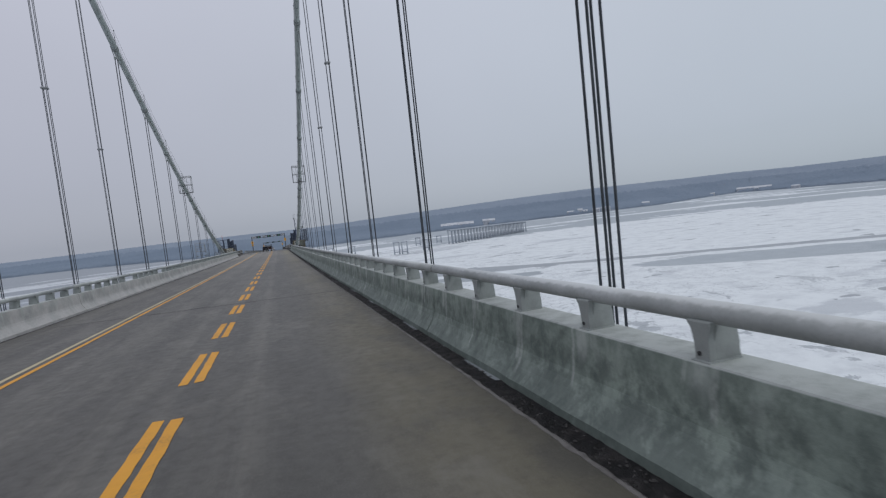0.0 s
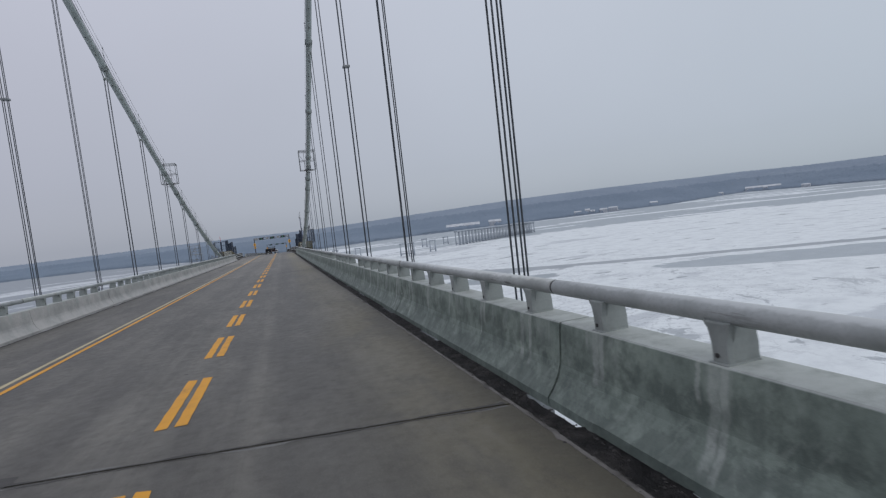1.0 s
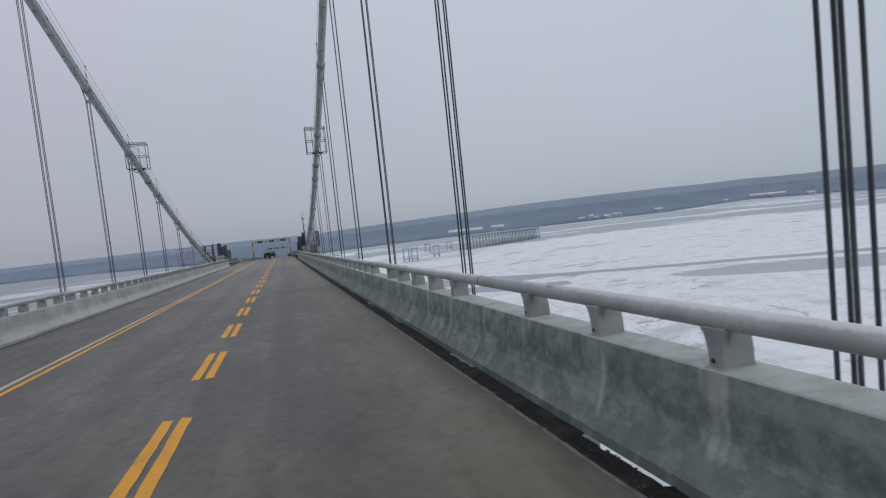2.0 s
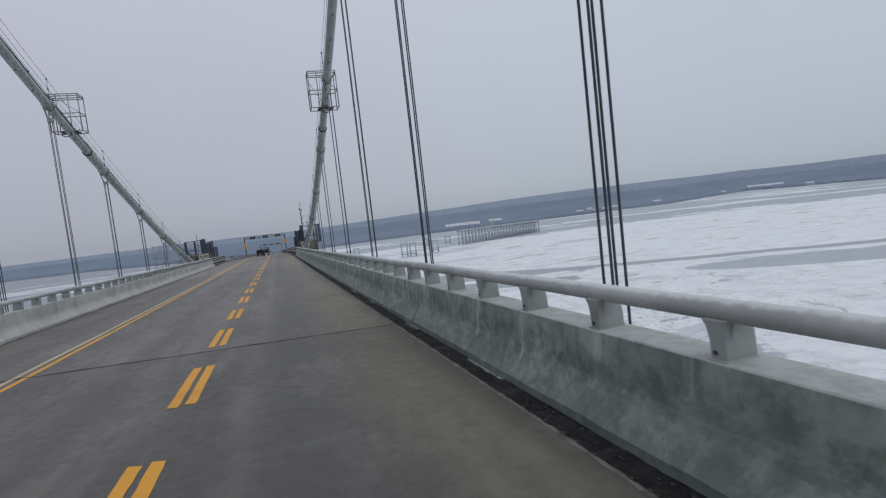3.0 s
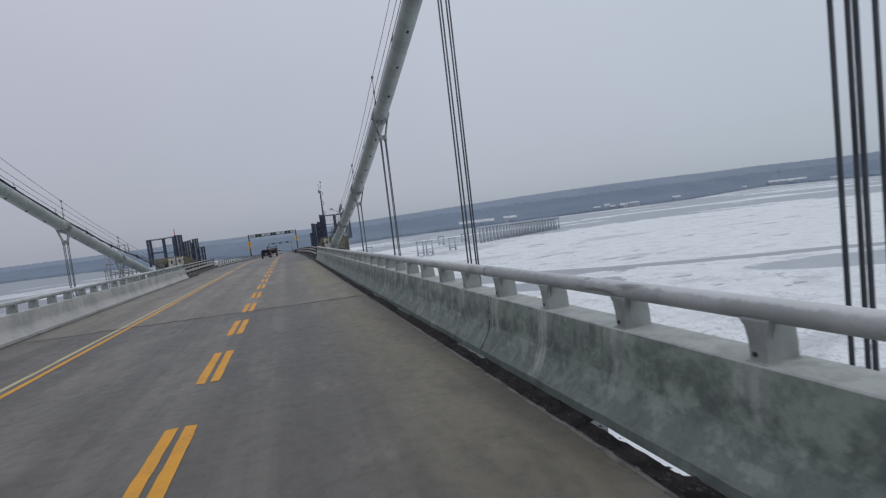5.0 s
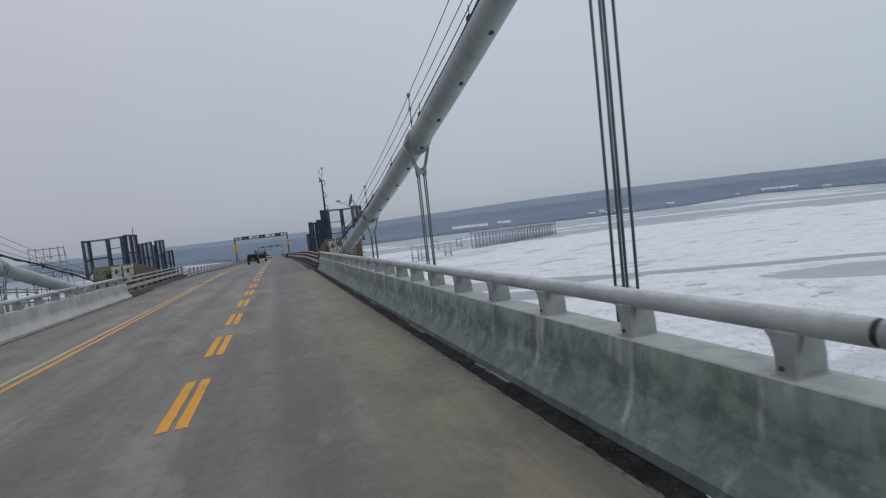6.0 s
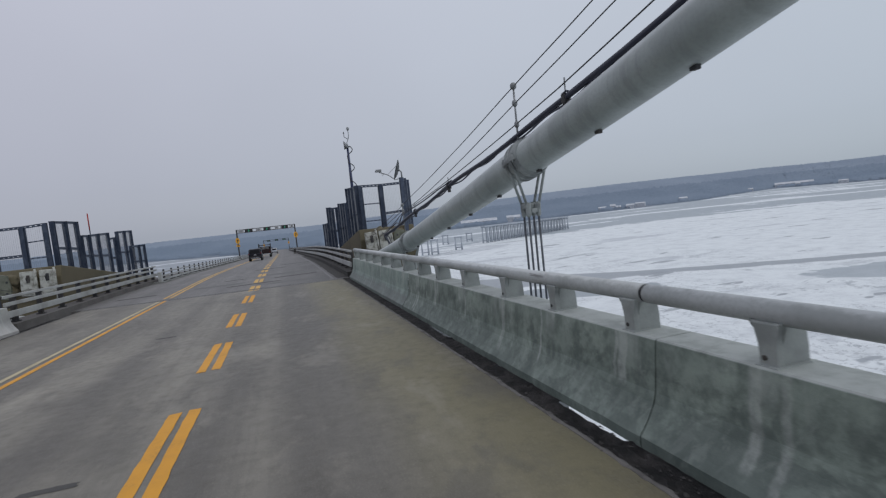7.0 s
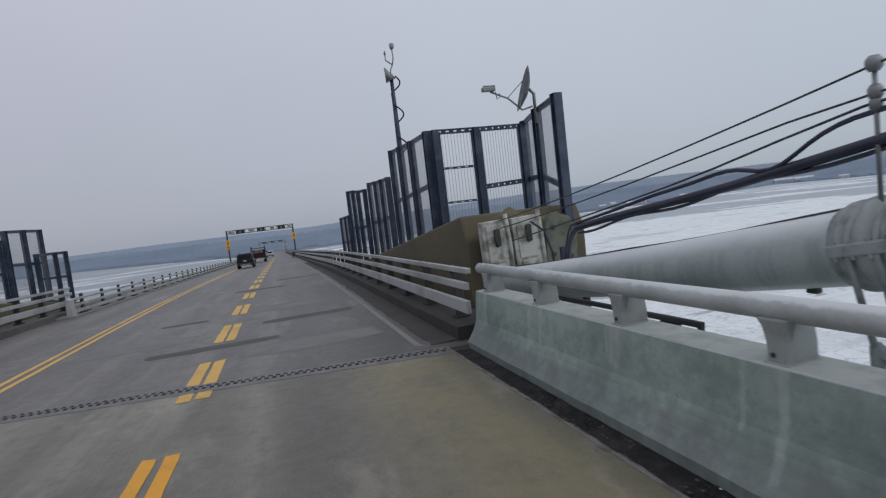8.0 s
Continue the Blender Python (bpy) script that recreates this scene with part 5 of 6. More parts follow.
def plate_cabinet(x, y, z, w, h, lean):
    t = thing("plate_cabinet", "off-white weathered steel plate cabinet on the anchorage", "cabinet", pose(x, y, z, 0, lean, 0), "plate cabinets")
    bm = B()
    box(bm, 0, 0, h / 2, w, 0.22, h, 0.02)
    part("body", bm, WHITE_BOX, t)
    bm = B()
    box(bm, 0.0, -0.122, h * 0.60, w * 0.70, 0.03, h * 0.66, 0.008)
    part("door", bm, WHITE_BOX, t)
    bm = B()
    box(bm, -0.02, -0.14, h * 0.16, w * 0.55, 0.06, h * 0.14, 0.01)
    part("lower_hatch", bm, WHITE_BOX, t)
    bm = B()
    box(bm, 0.03, -0.155, h * 0.70, 0.13, 0.04, h * 0.30, 0.015)
    tube(bm, [(0.03, -0.17, h * 0.86), (-0.04, -0.20, h * 0.72), (0.0, -0.18, h * 0.54)], 0.018, 7)
    part("handle", bm, STEEL_DARK, t, "dark rusty latch")
    bm = B()
    tube(bm, [(w / 2 + 0.035, -0.12, -0.25), (w / 2 + 0.03, -0.12, h * 0.6), (w / 2 + 0.0, -0.12, h + 0.10)], 0.045, 9)
    part("conduit", bm, WHITE_BOX, t)
    return t


def anchor_plate(x, y, z):
    t = thing("anchor_plate", "mossy steel anchor plate beside the cable", "plate", pose(x, y, z, 0, 4, 0))
    bm = B()
    prism(bm, [(-0.34, 0.0), (0.34, -0.1), (0.36, 0.45), (0.22, 1.0), (-0.26, 1.1), (-0.36, 0.8)], "y", -0.08, 0.08, 0.02)
    part("plate", bm, MOSS_STEEL, t)
    for px, pz in ((-0.2, 0.25), (0.2, 0.2), (0.22, 0.72), (-0.2, 0.8)):
        bm = B()
        tube(bm, [(px, -0.12, pz), (px, -0.05, pz)], 0.05, 6)
        part("nut", bm, STEEL_DARK, t)
    return t


anchor_plate(5.28, 130.2, deck(130.2) + 0.75)
anchor_plate(-12.35, 133.4, deck(133.4) + 0.75)
for x, z, w in ((3.90, 0.72, 0.52), (4.58, 0.74, 0.58)):
    plate_cabinet(x, 130.25, deck(130.25) + z, w, 1.12, -2)
for x in (-10.55, -11.3):
    plate_cabinet(x, 133.4, deck(133.4) + 0.72, 0.60, 1.1, 2)
bm = B()
box(bm, 4.9, 129.4, deck(129.4) + 0.55, 0.08, 0.08, 1.3)
tube(bm, [(4.3, 129.4, deck(129.4) + 1.75), (4.6, 129.5, deck(129.4) + 1.55), (4.72, 129.45, deck(129.4) + 1.1), (4.7, 129.4, deck(129.4) + 0.2)], 0.022, 7)
tagged(part("loose_conduit", bm, BLACK_PIPE), "black conduit bent down over the anchorage", "conduit")


def screen_run(name, label, posts, mids=(0.5,), thick=0.15, wire=0.0065):
    """A steel screen of tall posts (x, y, top and bottom over the road) with cross rails and fine mesh between."""
    t = thing(name, label, "steel screen")
    for x, y, hi, lo in posts:
        bm = B()
        z0, z1 = deck(y) + lo, deck(y) + hi
        # a rolled section: two flanges and a web
        box(bm, x, y, (z0 + z1) / 2, thick * 0.35, thick, z1 - z0, 0.006)
        for s in (-1, 1):
            box(bm, x, y + s * thick * 0.44, (z0 + z1) / 2, thick, thick * 0.14, z1 - z0, 0.004)
        box(bm, x, y, z1 + 0.005, thick + 0.01, thick + 0.01, 0.012)
        box(bm, x, y, z0 + 0.02, thick + 0.12, thick + 0.12, 0.04)
        part("post", bm, NAVY, t)
    for no, ((xa, ya, ha, la), (xb, yb, hb, lb)) in enumerate(zip(posts, posts[1:])):
        a, b = Vector((xa, ya, 0)), Vector((xb, yb, 0))
        along = (b - a).normalized()
        long = (b - a).length
        turn = Matrix.Rotation(math.atan2(along.y, along.x), 4, "Z")
        c = (a + b) / 2
        za, zb = deck(ya) + ha, deck(yb) + hb
        la, lb = deck(ya) + la + 0.10, deck(yb) + lb + 0.10
        bay = mids[no % len(mids)] if isinstance(mids[0], tuple) else mids
        for f in (0.0, *bay, 1.0):
            # each rail slopes from post to post: two strips with short webs between, so that light shows through
            z0, z1 = la + (za - 0.05 - la) * f, lb + (zb - 0.05 - lb) * f
            high = 0.06 if len(bay) > 1 and 0 < f < 1 else 0.13
            lean = turn @ Matrix.Rotation(-math.atan2(z1 - z0, long), 4, "Y")
            mid = Vector((c.x, c.y, (z0 + z1) / 2))
            bm = B()
            n = max(2, int(long / 0.19))
            for dz in (-0.34, 0.34):
                q = mid + lean @ Vector((0, 0, dz * high))
                box(bm, q.x, q.y, q.z, long - 0.06, 0.05, high * 0.36, 0, lean)
            for k in range(n + 1):
                q = mid + lean @ Vector((long * (k / n - 0.5) * 0.94, 0, 0))
                box(bm, q.x, q.y, q.z, 0.125, 0.046, high * 0.4, 0, lean)
            part("cross_rail", bm, NAVY, t)
        for e in (thick * 0.5 + 0.03, long - thick * 0.5 - 0.03):
            q = a + along * e
            lo, hi = la + (lb - la) * e / long, za + (zb - za) * e / long - 0.05
            bm = B()
            box(bm, q.x, q.y, (hi + lo) / 2, 0.065, 0.05, hi - lo, 0, turn)
            part("panel_stile", bm, NAVY, t)
        bm = B()
        n = max(3, int(long / 0.085))
        for k in range(1, n):
            q = a + along * (long * k / n)
            lo, hi = la + (lb - la) * k / n, za + (zb - za) * k / n - 0.05
            box(bm, q.x, q.y, (hi + lo) / 2, wire, wire, hi - lo)
        part("wire_mesh", bm, WIRE, t, "fine vertical wire mesh")
    return t


LAB = "tall dark slate-blue steel screen with fine wire mesh"
screen_run("steel_screen", LAB, [(5.72, 130.5, 4.3, 0.9), (6.33, 132.55, 4.43, 1.5), (6.95, 134.5, 4.5, 1.6)], (0.42,), 0.19)
screen_run("steel_screen", "slate-blue steel screen with a narrow gate bay", [(6.82, 134.42, 4.42, 1.6), (5.35, 134.25, 4.38, 1.5), (4.24, 134.47, 4.42, 1.5)], ((0.42,), (0.30, 0.64)), 0.17)
screen_run("steel_screen", LAB, [(4.11, 134.82, 4.46, 1.5), (4.17, 136.85, 4.55, 1.3), (4.2, 138.5, 4.65, 1.1), (4.2, 139.9, 4.75, 1.0)], (0.5,), 0.215, 0.0075)
screen_run("steel_screen", LAB, [(4.20, 141.1, 3.92, 0.8), (4.19, 142.4, 3.98, 0.7), (4.18, 143.7, 4.05, 0.5), (4.16, 145.2, 4.15, 0.4)], (0.5,), 0.20, 0.009)
screen_run("steel_screen", LAB, [(3.98, 145.6, 3.92, 0.4), (3.78, 146.4, 3.95, 0.35), (3.65, 147.2, 4.05, 0.3), (3.52, 148.0, 4.1, 0.3)], (0.5,), 0.195, 0.010)
screen_run("steel_screen", LAB, [(3.45, 148.2, 2.9, 0.2), (3.4, 149.4, 2.9, 0.15), (3.3, 150.6, 2.9, 0.1)], (0.5,), 0.17, 0.011)
screen_run("steel_screen", "slate-blue steel screen with a narrow gate bay", [(-13.5, 136.0, 4.0, 1.5), (-12.2, 135.9, 4.02, 1.5), (-11.28, 136.1, 4.1, 1.5)], ((0.42,), (0.34, 0.68)), 0.17)
screen_run("steel_screen", LAB, [(-13.55, 136.1, 4.0, 1.5), (-13.4, 134.4, 3.95, 1.2)], (0.42,), 0.17)
screen_run("steel_screen", LAB, [(-11.2, 136.75, 4.2, 1.4), (-11.2, 138.42, 4.25, 1.3), (-11.22, 140.1, 4.29, 1.15)], (0.5,), 0.215, 0.0075)
screen_run("steel_screen", LAB, [(-11.16, 140.35, 3.5, 1.1), (-11.16, 141.65, 3.55, 1.0), (-11.19, 143.4, 3.65, 0.85), (-11.27, 145.7, 3.77, 0.7)], (0.5,), 0.20, 0.009)
screen_run("steel_screen", "lower slate-blue screen panel set back between two runs", [(-11.38, 146.0, 3.4, 0.7), (-11.4, 147.55, 3.5, 0.6)], (0.5,), 0.14, 0.0065)
screen_run("steel_screen", LAB, [(-11.25, 147.77, 3.9, 0.55), (-11.22, 149.5, 3.99, 0.45), (-11.23, 151.3, 4.07, 0.4)], (0.55,), 0.20, 0.009)
screen_run("steel_screen", LAB, [(-11.05, 150.0, 2.85, 0.4), (-10.9, 151.75, 2.9, 0.35), (-10.72, 152.6, 2.93, 0.3)], (0.5,), 0.18, 0.011)

# weather mast, dish aerial and marker pole
mx, my = 4.62, 140.2
mz = deck(my)
t = thing("weather_mast", "slim dark blue mast with weather sensors and coiled cable", "mast", pose(mx, my, mz))
bm = B()
tube(bm, [(0, 0, 0.6), (0, 0, 5.2), (0, 0, 7.6)], [0.10, 0.095, 0.065], 10)
part("pole", bm, MAST, t)
bm = B()
tube(bm, [(0.02 + 0.26 * max(-0.35, math.sin(z * 5.4)), -0.09 + 0.05 * math.cos(z * 5.4), z) for z in steps(4.6, 7.5, 0.05)], 0.03, 6)
part("coiled_cable", bm, BLACK, t)
bm = B()
tube(bm, [(0, 0, 7.35), (0, 0, 7.75), (0.10, 0, 7.95)], 0.025, 7)
tube(bm, [(0.10, 0, 7.95), (-0.14, 0, 8.12), (-0.14, 0, 8.36)], 0.025, 7)
tube(bm, [(0.10, 0, 7.95), (0.16, 0, 8.2), (0.14, 0, 8.55)], 0.025, 7)
tube(bm, [(-0.14, 0, 8.33), (-0.14, 0, 8.46)], [0.05, 0.02], 8)
part("sensor_arm", bm, GALV, t)
# the pale cone is a floodlight head
bm = B()
tube(bm, [(-0.03, 0, 7.38), (-0.22, 0, 7.85)], [0.20, 0.02], 12)
part("floodlight_hood", bm, GALV, t, "pale cone-shaped hood")
bm = B()
tube(bm, [(0.14, 0, 8.5), (0.15, 0, 8.56), (0.15, 0, 8.72)], [0.03, 0.085, 0.075], 10)
tube(bm, [(0.05, 0, 8.66), (0.25, 0, 8.66)], 0.02, 6)
part("wind_sensor", bm, GALV, t)

t = thing("satellite_dish", "grey dish aerial on a bracket above the screen", "dish aerial", pose(6.06, 132.3, deck(132.3) + 4.25))
bm = B()
n = 24
face = Vector((-0.92, 0.27, 0.30)).to_track_quat("Z", "Y").to_matrix().to_4x4()
rows = []
for j, rr in enumerate((0.0, 0.2, 0.4, 0.55)):
    rows.append([bm.verts.new(face @ Vector((rr * 0.85 * math.cos(k * 2 * math.pi / n), rr * math.sin(k * 2 * math.pi / n), 0.5 * rr * rr))) for k in range(n)] if rr else [bm.verts.new(face @ Vector((0, 0, 0)))])
for k in range(n):
    bm.faces.new((rows[0][0], rows[1][k], rows[1][(k + 1) % n]))
for u, v in zip(rows[1:], rows[2:]):
    for k in range(n):
        bm.faces.new((u[k], v[k], v[(k + 1) % n], u[(k + 1) % n])).smooth = True
bmesh.ops.solidify(bm, geom=bm.faces, thickness=0.025)
for v in bm.verts:
    v.co.z += 0.60
part("reflector", bm, GALV, t)
bm = B()
tube(bm, [(0.12, 0, -0.2), (0.12, 0, 0.5), (0.0, 0, 0.62)], 0.04, 8)
tube(bm, [(0.05, 0, 0.2), (-0.25, -0.05, 0.12), (-0.62, -0.1, 0.40), (-1.08, -0.15, 0.56)], 0.022, 7)
tube(bm, [(-0.05, 0, 0.9), (-0.62, -0.1, 0.42)], 0.010, 5)
part("feed_arm", bm, GALV, t)
bm = B()
box(bm, -1.12, -0.15, 0.62, 0.32, 0.14, 0.10, 0.02)
tube(bm, [(-1.24, -0.15, 0.69), (-0.95, -0.15, 0.69)], 0.025, 7)
tube(bm, [(-0.95, -0.15, 0.56), (-0.92, -0.15, 0.38), (-0.84, -0.15, 0.44), (-0.85, -0.15, 0.52)], 0.012, 5)
part("receiver", bm, GALV, t)

t = thing("marker_pole", "thin red marker pole behind the screen", "pole", pose(-13.7, 150.6, deck(150.6)))
bm = B()
tube(bm, [(0, 0, 0), (0, 0, 4.4)], 0.04, 8)
part("shaft", bm, NAVY, t)
bm = B()
tube(bm, [(0, 0, 4.4), (0, 0, 5.6)], 0.045, 8)
part("tip", bm, RED_POLE, t, "red painted tip")


# ---------------------------------------------------------------- approach viaduct: curbs and three-rail guard
for side, x, ya, yb in ((1, 2.62, SPAN_END + 0.05, 420.0), (-1, -8.95, 125.35, 420.0)):
    bm = B()
    ys = steps(ya + 0.2, min(yb, 180), 1.5) + steps(184, yb, 6)
    a, b = x - side * 0.22, x + side * 0.55
    sweep(bm, [(min(a, b), -0.3), (max(a, b), -0.3), (max(a, b), 0.22 if side < 0 else 0.24), (min(a, b), 0.24 if side < 0 else 0.22)], ys)
    tagged(part("curb", bm, CURB_SHADED if side > 0 else CURB_GREY), "grimy concrete curb under the guard rail, darkened for shade" if side > 0 else "dusty grey concrete curb under the guard rail", "curb", kind="structure")
    stop = yb if side > 0 else 147.0
    ends = [ya]
    while ends[-1] < stop - 9:
        ends.append(ends[-1] + 8.0)
    ends.append(min(stop, ends[-1] + 8.0))
    for p, q in zip(ends, ends[1:]):
        tilt = math.degrees(math.atan((deck(q) - deck(p)) / (q - p)))
        t = thing("guard_rail", "pale weathered three-rail steel bridge guard", "guard rail", pose(x, p, deck(p), tilt), "viaduct guard rails")
        for z, h, d, dx in ((1.12, 0.09, 0.09, 0.02), (0.88, 0.12, 0.08, -0.03), (0.54, 0.21, 0.08, -0.04)):
            bm = B()
            box(bm, side * dx, (q - p) / 2, z, d, q - p - 0.04, h, 0.012)
            part("rail", bm, GUARD, t)
        yy = 1.0
        while yy < q - p - 0.3:
            bm = B()
            box(bm, side * 0.13, yy, 0.66, 0.16, 0.14, 0.90, 0.012)
            box(bm, side * 0.08, yy, 1.10, 0.14, 0.07, 0.14, 0.01)
            box(bm, side * 0.13, yy, 0.25, 0.24, 0.26, 0.04)
            part("post", bm, STEEL_DARK, t)
            yy += 2.0

# beyond the far anchorage the guard stands closer to the lane, its dark posts rising above pale rails
bm = B()
sweep(bm, [(-9.0, -0.2), (-8.05, -0.2), (-8.05, 0.07), (-9.0, 0.09)], steps(144.45, 180, 1.5) + steps(184, 420, 6))
tagged(part("curb", bm, CONCRETE_OLD), "low grey concrete curb under the guard rail", "curb", kind="structure")
t = thing("rail_pedestal", "pale concrete pedestal where two guard rails meet", "pedestal", pose(-8.3, 144.75, deck(144.75)))
bm = B()
prism(bm, [(-0.10, 0.0), (0.14, 0.0), (0.12, 0.74), (-0.07, 0.78)], "y", -0.20, 0.20, 0.03)
part("block", bm, GUARD, t)
y = 145.05
while y < 400:
    q = y + 8.1
    tilt = math.degrees(math.atan((deck(q) - deck(y)) / 8.1))
    t = thing("guard_rail", "pale three-rail guard with dark posts above the rails", "guard rail", pose(-8.25, y, deck(y), tilt), "far side guard rails")
    for z, h, d in ((0.71, 0.09, 0.09), (0.47, 0.10, 0.08), (0.22, 0.13, 0.09)):
        bm = B()
        box(bm, 0, 4.05, z, d, 8.06, h, 0.012)
        part("rail", bm, GUARD, t)
    for k in range(3):
        bm = B()
        yy = 1.2 + 2.7 * k
        box(bm, -0.09, yy, 0.445, 0.10, 0.17, 0.87, 0.012)
        box(bm, -0.09, yy, 0.10, 0.26, 0.30, 0.04)
        part("post", bm, STEEL_DARK, t)
        bm = B()
        box(bm, 0.0, yy, 0.125, 0.07, 1.1, 0.05)
        part("drain_gap", bm, BLACK, t)
    y = q
# a dark ragged strip between the edge line and the curb
bm = B()
prev = None
for y in steps(SPAN_END + 0.3, 175, 0.25):
    row = [bm.verts.new((1.93 + 0.10 * noise.noise(Vector((y * 0.7, 1, 4))) + 0.06 * noise.noise(Vector((y * 3.1, 2, 4))), y, deck(y) + 0.003)), bm.verts.new((2.39, y, deck(y) + 0.02 + 0.012 * noise.noise(Vector((y * 2.3, 5, 1)))))]
    if prev:
        bm.faces.new((prev[0], prev[1], row[1], row[0]))
    prev = row
tagged(part("gutter", bm, SHOULDER_DARK), "dark ragged strip against the curb", "gutter", kind="structure")
# viaduct piers
for k in range(16):
    y = 190 + 46 * k
    if y > 930:
        break
    bm = B()
    for x in (-8.0, 1.4):
        tube(bm, [(x, y, WATER - 2), (x, y, deck(y) - 1.6)], [1.3, 1.0], 16)
    box(bm, -3.3, y, deck(y) - 1.15, 13.0, 1.8, 1.1, 0.08)
    tagged(part("pier", bm, CONCRETE_OLD), "grey concrete viaduct pier in the ice", "pier", group="viaduct piers", kind="structure")

# a dark terminal box where the guard bends away
t = thing("rail_terminal", "dark weathered steel terminal box at the rail end", "terminal", pose(1.95, 214, deck(214)))
bm = B()
box(bm, 0, 0, 0.62, 0.5, 0.35, 0.75, 0.03)
part("box_body", bm, STEEL_DARK, t)
bm = B()
box(bm, 0, 0, 0.12, 0.6, 0.45, 0.24, 0.03)
part("plinth", bm, CONCRETE_OLD, t)


# ---------------------------------------------------------------- lane signal gantry
def gantry(y, xa, xb, high, label, boxes):
    t = thing("signal_gantry", label, "gantry", pose(0, y, deck(y)))
    for x in (xa, xb):
        bm = B()
        box(bm, x, 0, high / 2, 0.30, 0.30, high, 0.03)
        box(bm, x, 0, 0.15, 0.7, 0.7, 0.3, 0.03)
        part("leg", bm, STEEL_DARK, t)
    for z in (high, high - 0.75):
        bm = B()
        box(bm, (xa + xb) / 2, 0, z, xb - xa + 0.3, 0.16, 0.14, 0.02)
        part("chord", bm, STEEL_DARK, t)
    n = 12
    for k in range(n + 1):
        bm = B()
        x = xa + (xb - xa) * k / n
        box(bm, x, 0, high - 0.37, 0.09, 0.09, 0.75)
        part("strut", bm, STEEL_DARK, t)
    for cx, w, kind in boxes:
        bm = B()
        box(bm, cx, -0.16, high - 0.38, w, 0.2, 0.74, 0.03)
        if kind == "white":
            p = part("sign_board", bm, SIGN_WHITE, t)
            bm = B()
            for zz in (0.12, -0.12):
                box(bm, cx, -0.268, high - 0.38 + zz, w * 0.7, 0.01, 0.10)
            part("text_bar", bm, BLACK, p)
        else:
            p = part("signal_box", bm, BLACK, t)
            bm = B()
            zc = high - 0.38
            prism(bm, [(cx - 0.07, zc + 0.28), (cx + 0.07, zc + 0.28), (cx + 0.07, zc - 0.02), (cx + 0.24, zc - 0.02), (cx, zc - 0.30), (cx - 0.24, zc - 0.02), (cx - 0.07, zc - 0.02)], "y", -0.275, -0.265)
            part("arrow", bm, SIGNAL_GREEN, p, "lit green lane arrow")
    for x in (xa, xb):
        bm = B()
        pts = [(x + 0.55 * math.cos(k * math.pi / 4 + math.pi / 8) * 0.9, 4.35 + 0.72 * math.sin(k * math.pi / 4 + math.pi / 8)) for k in range(8)]
        prism(bm, pts, "y", -0.22, -0.18)
        s = part("warning_sign", bm, SIGN_YELLOW, t, "amber warning sign with a black arrow")
        bm = B()
        prism(bm, [(x - 0.16, 3.95), (x - 0.04, 3.95), (x + 0.12, 4.40), (x + 0.24, 4.36), (x + 0.14, 4.75), (x - 0.16, 4.52), (x - 0.02, 4.46)], "y", -0.235, -0.225)
        part("arrow", bm, BLACK, s)
        if x == xa:
            bm = B()
            prism(bm, [(x - 0.42, 2.95), (x + 0.42, 2.95), (x + 0.42, 3.42), (x - 0.42, 3.42)], "y", -0.22, -0.18)
            plaque = part("speed_plaque", bm, SIGN_YELLOW, t, "small amber plaque below the warning sign")
            bm = B()
            box(bm, x, -0.232, 3.18, 0.5, 0.012, 0.16)
            part("text_bar", bm, BLACK, plaque)
    return t


row = [(-9.35, 1.4, "white"), (-7.55, 1.8, "signal"), (-5.3, 0.9, "white"), (-3.4, 1.6, "signal"), (-1.1, 0.9, "white"), (0.75, 1.6, "signal"), (2.45, 0.7, "white")]
gantry(240.5, -10.3, 3.1, 6.9, "dark steel gantry with lane signals and amber signs", row)
gantry(420.0, -10.3, 3.1, 6.9, "distant dark steel gantry with lane signals", row[1::2])


# ---------------------------------------------------------------- vehicles
def wheel(parent, x, y, r, w):
    bm = B()
    tube(bm, [(x - w / 2, y, r), (x - w * 0.42, y, r), (x + w * 0.42, y, r), (x + w / 2, y, r)], [r * 0.93, r, r, r * 0.93], 22)
    ty = part("wheel", bm, TYRE, parent)
    bm = B()
    s = 1 if x > 0 else -1
    tube(bm, [(x + s * (w / 2 - 0.01), y, r), (x + s * (w / 2 + 0.012), y, r)], [r * 0.62, r * 0.56], 16)
    part("rim", bm, RIM, ty)


def loft(bm, sections):
    """Closed shell through rings; each ring is (y, list of (x, z)) for the half, mirrored."""
    rings = []
    for y, half in sections:
        pts = [(x, z) for x, z in half] + [(-x, z) for x, z in reversed(half)]
        rings.append([bm.verts.new((x, y, z)) for x, z in pts])
    n = len(rings[0])
    for u, v in zip(rings, rings[1:]):
        for k in range(n):
            bm.faces.new((u[k], u[(k + 1) % n], v[(k + 1) % n], v[k])).smooth = True
    bm.faces.new(rings[0][::-1])
    bm.faces.new(rings[-1])


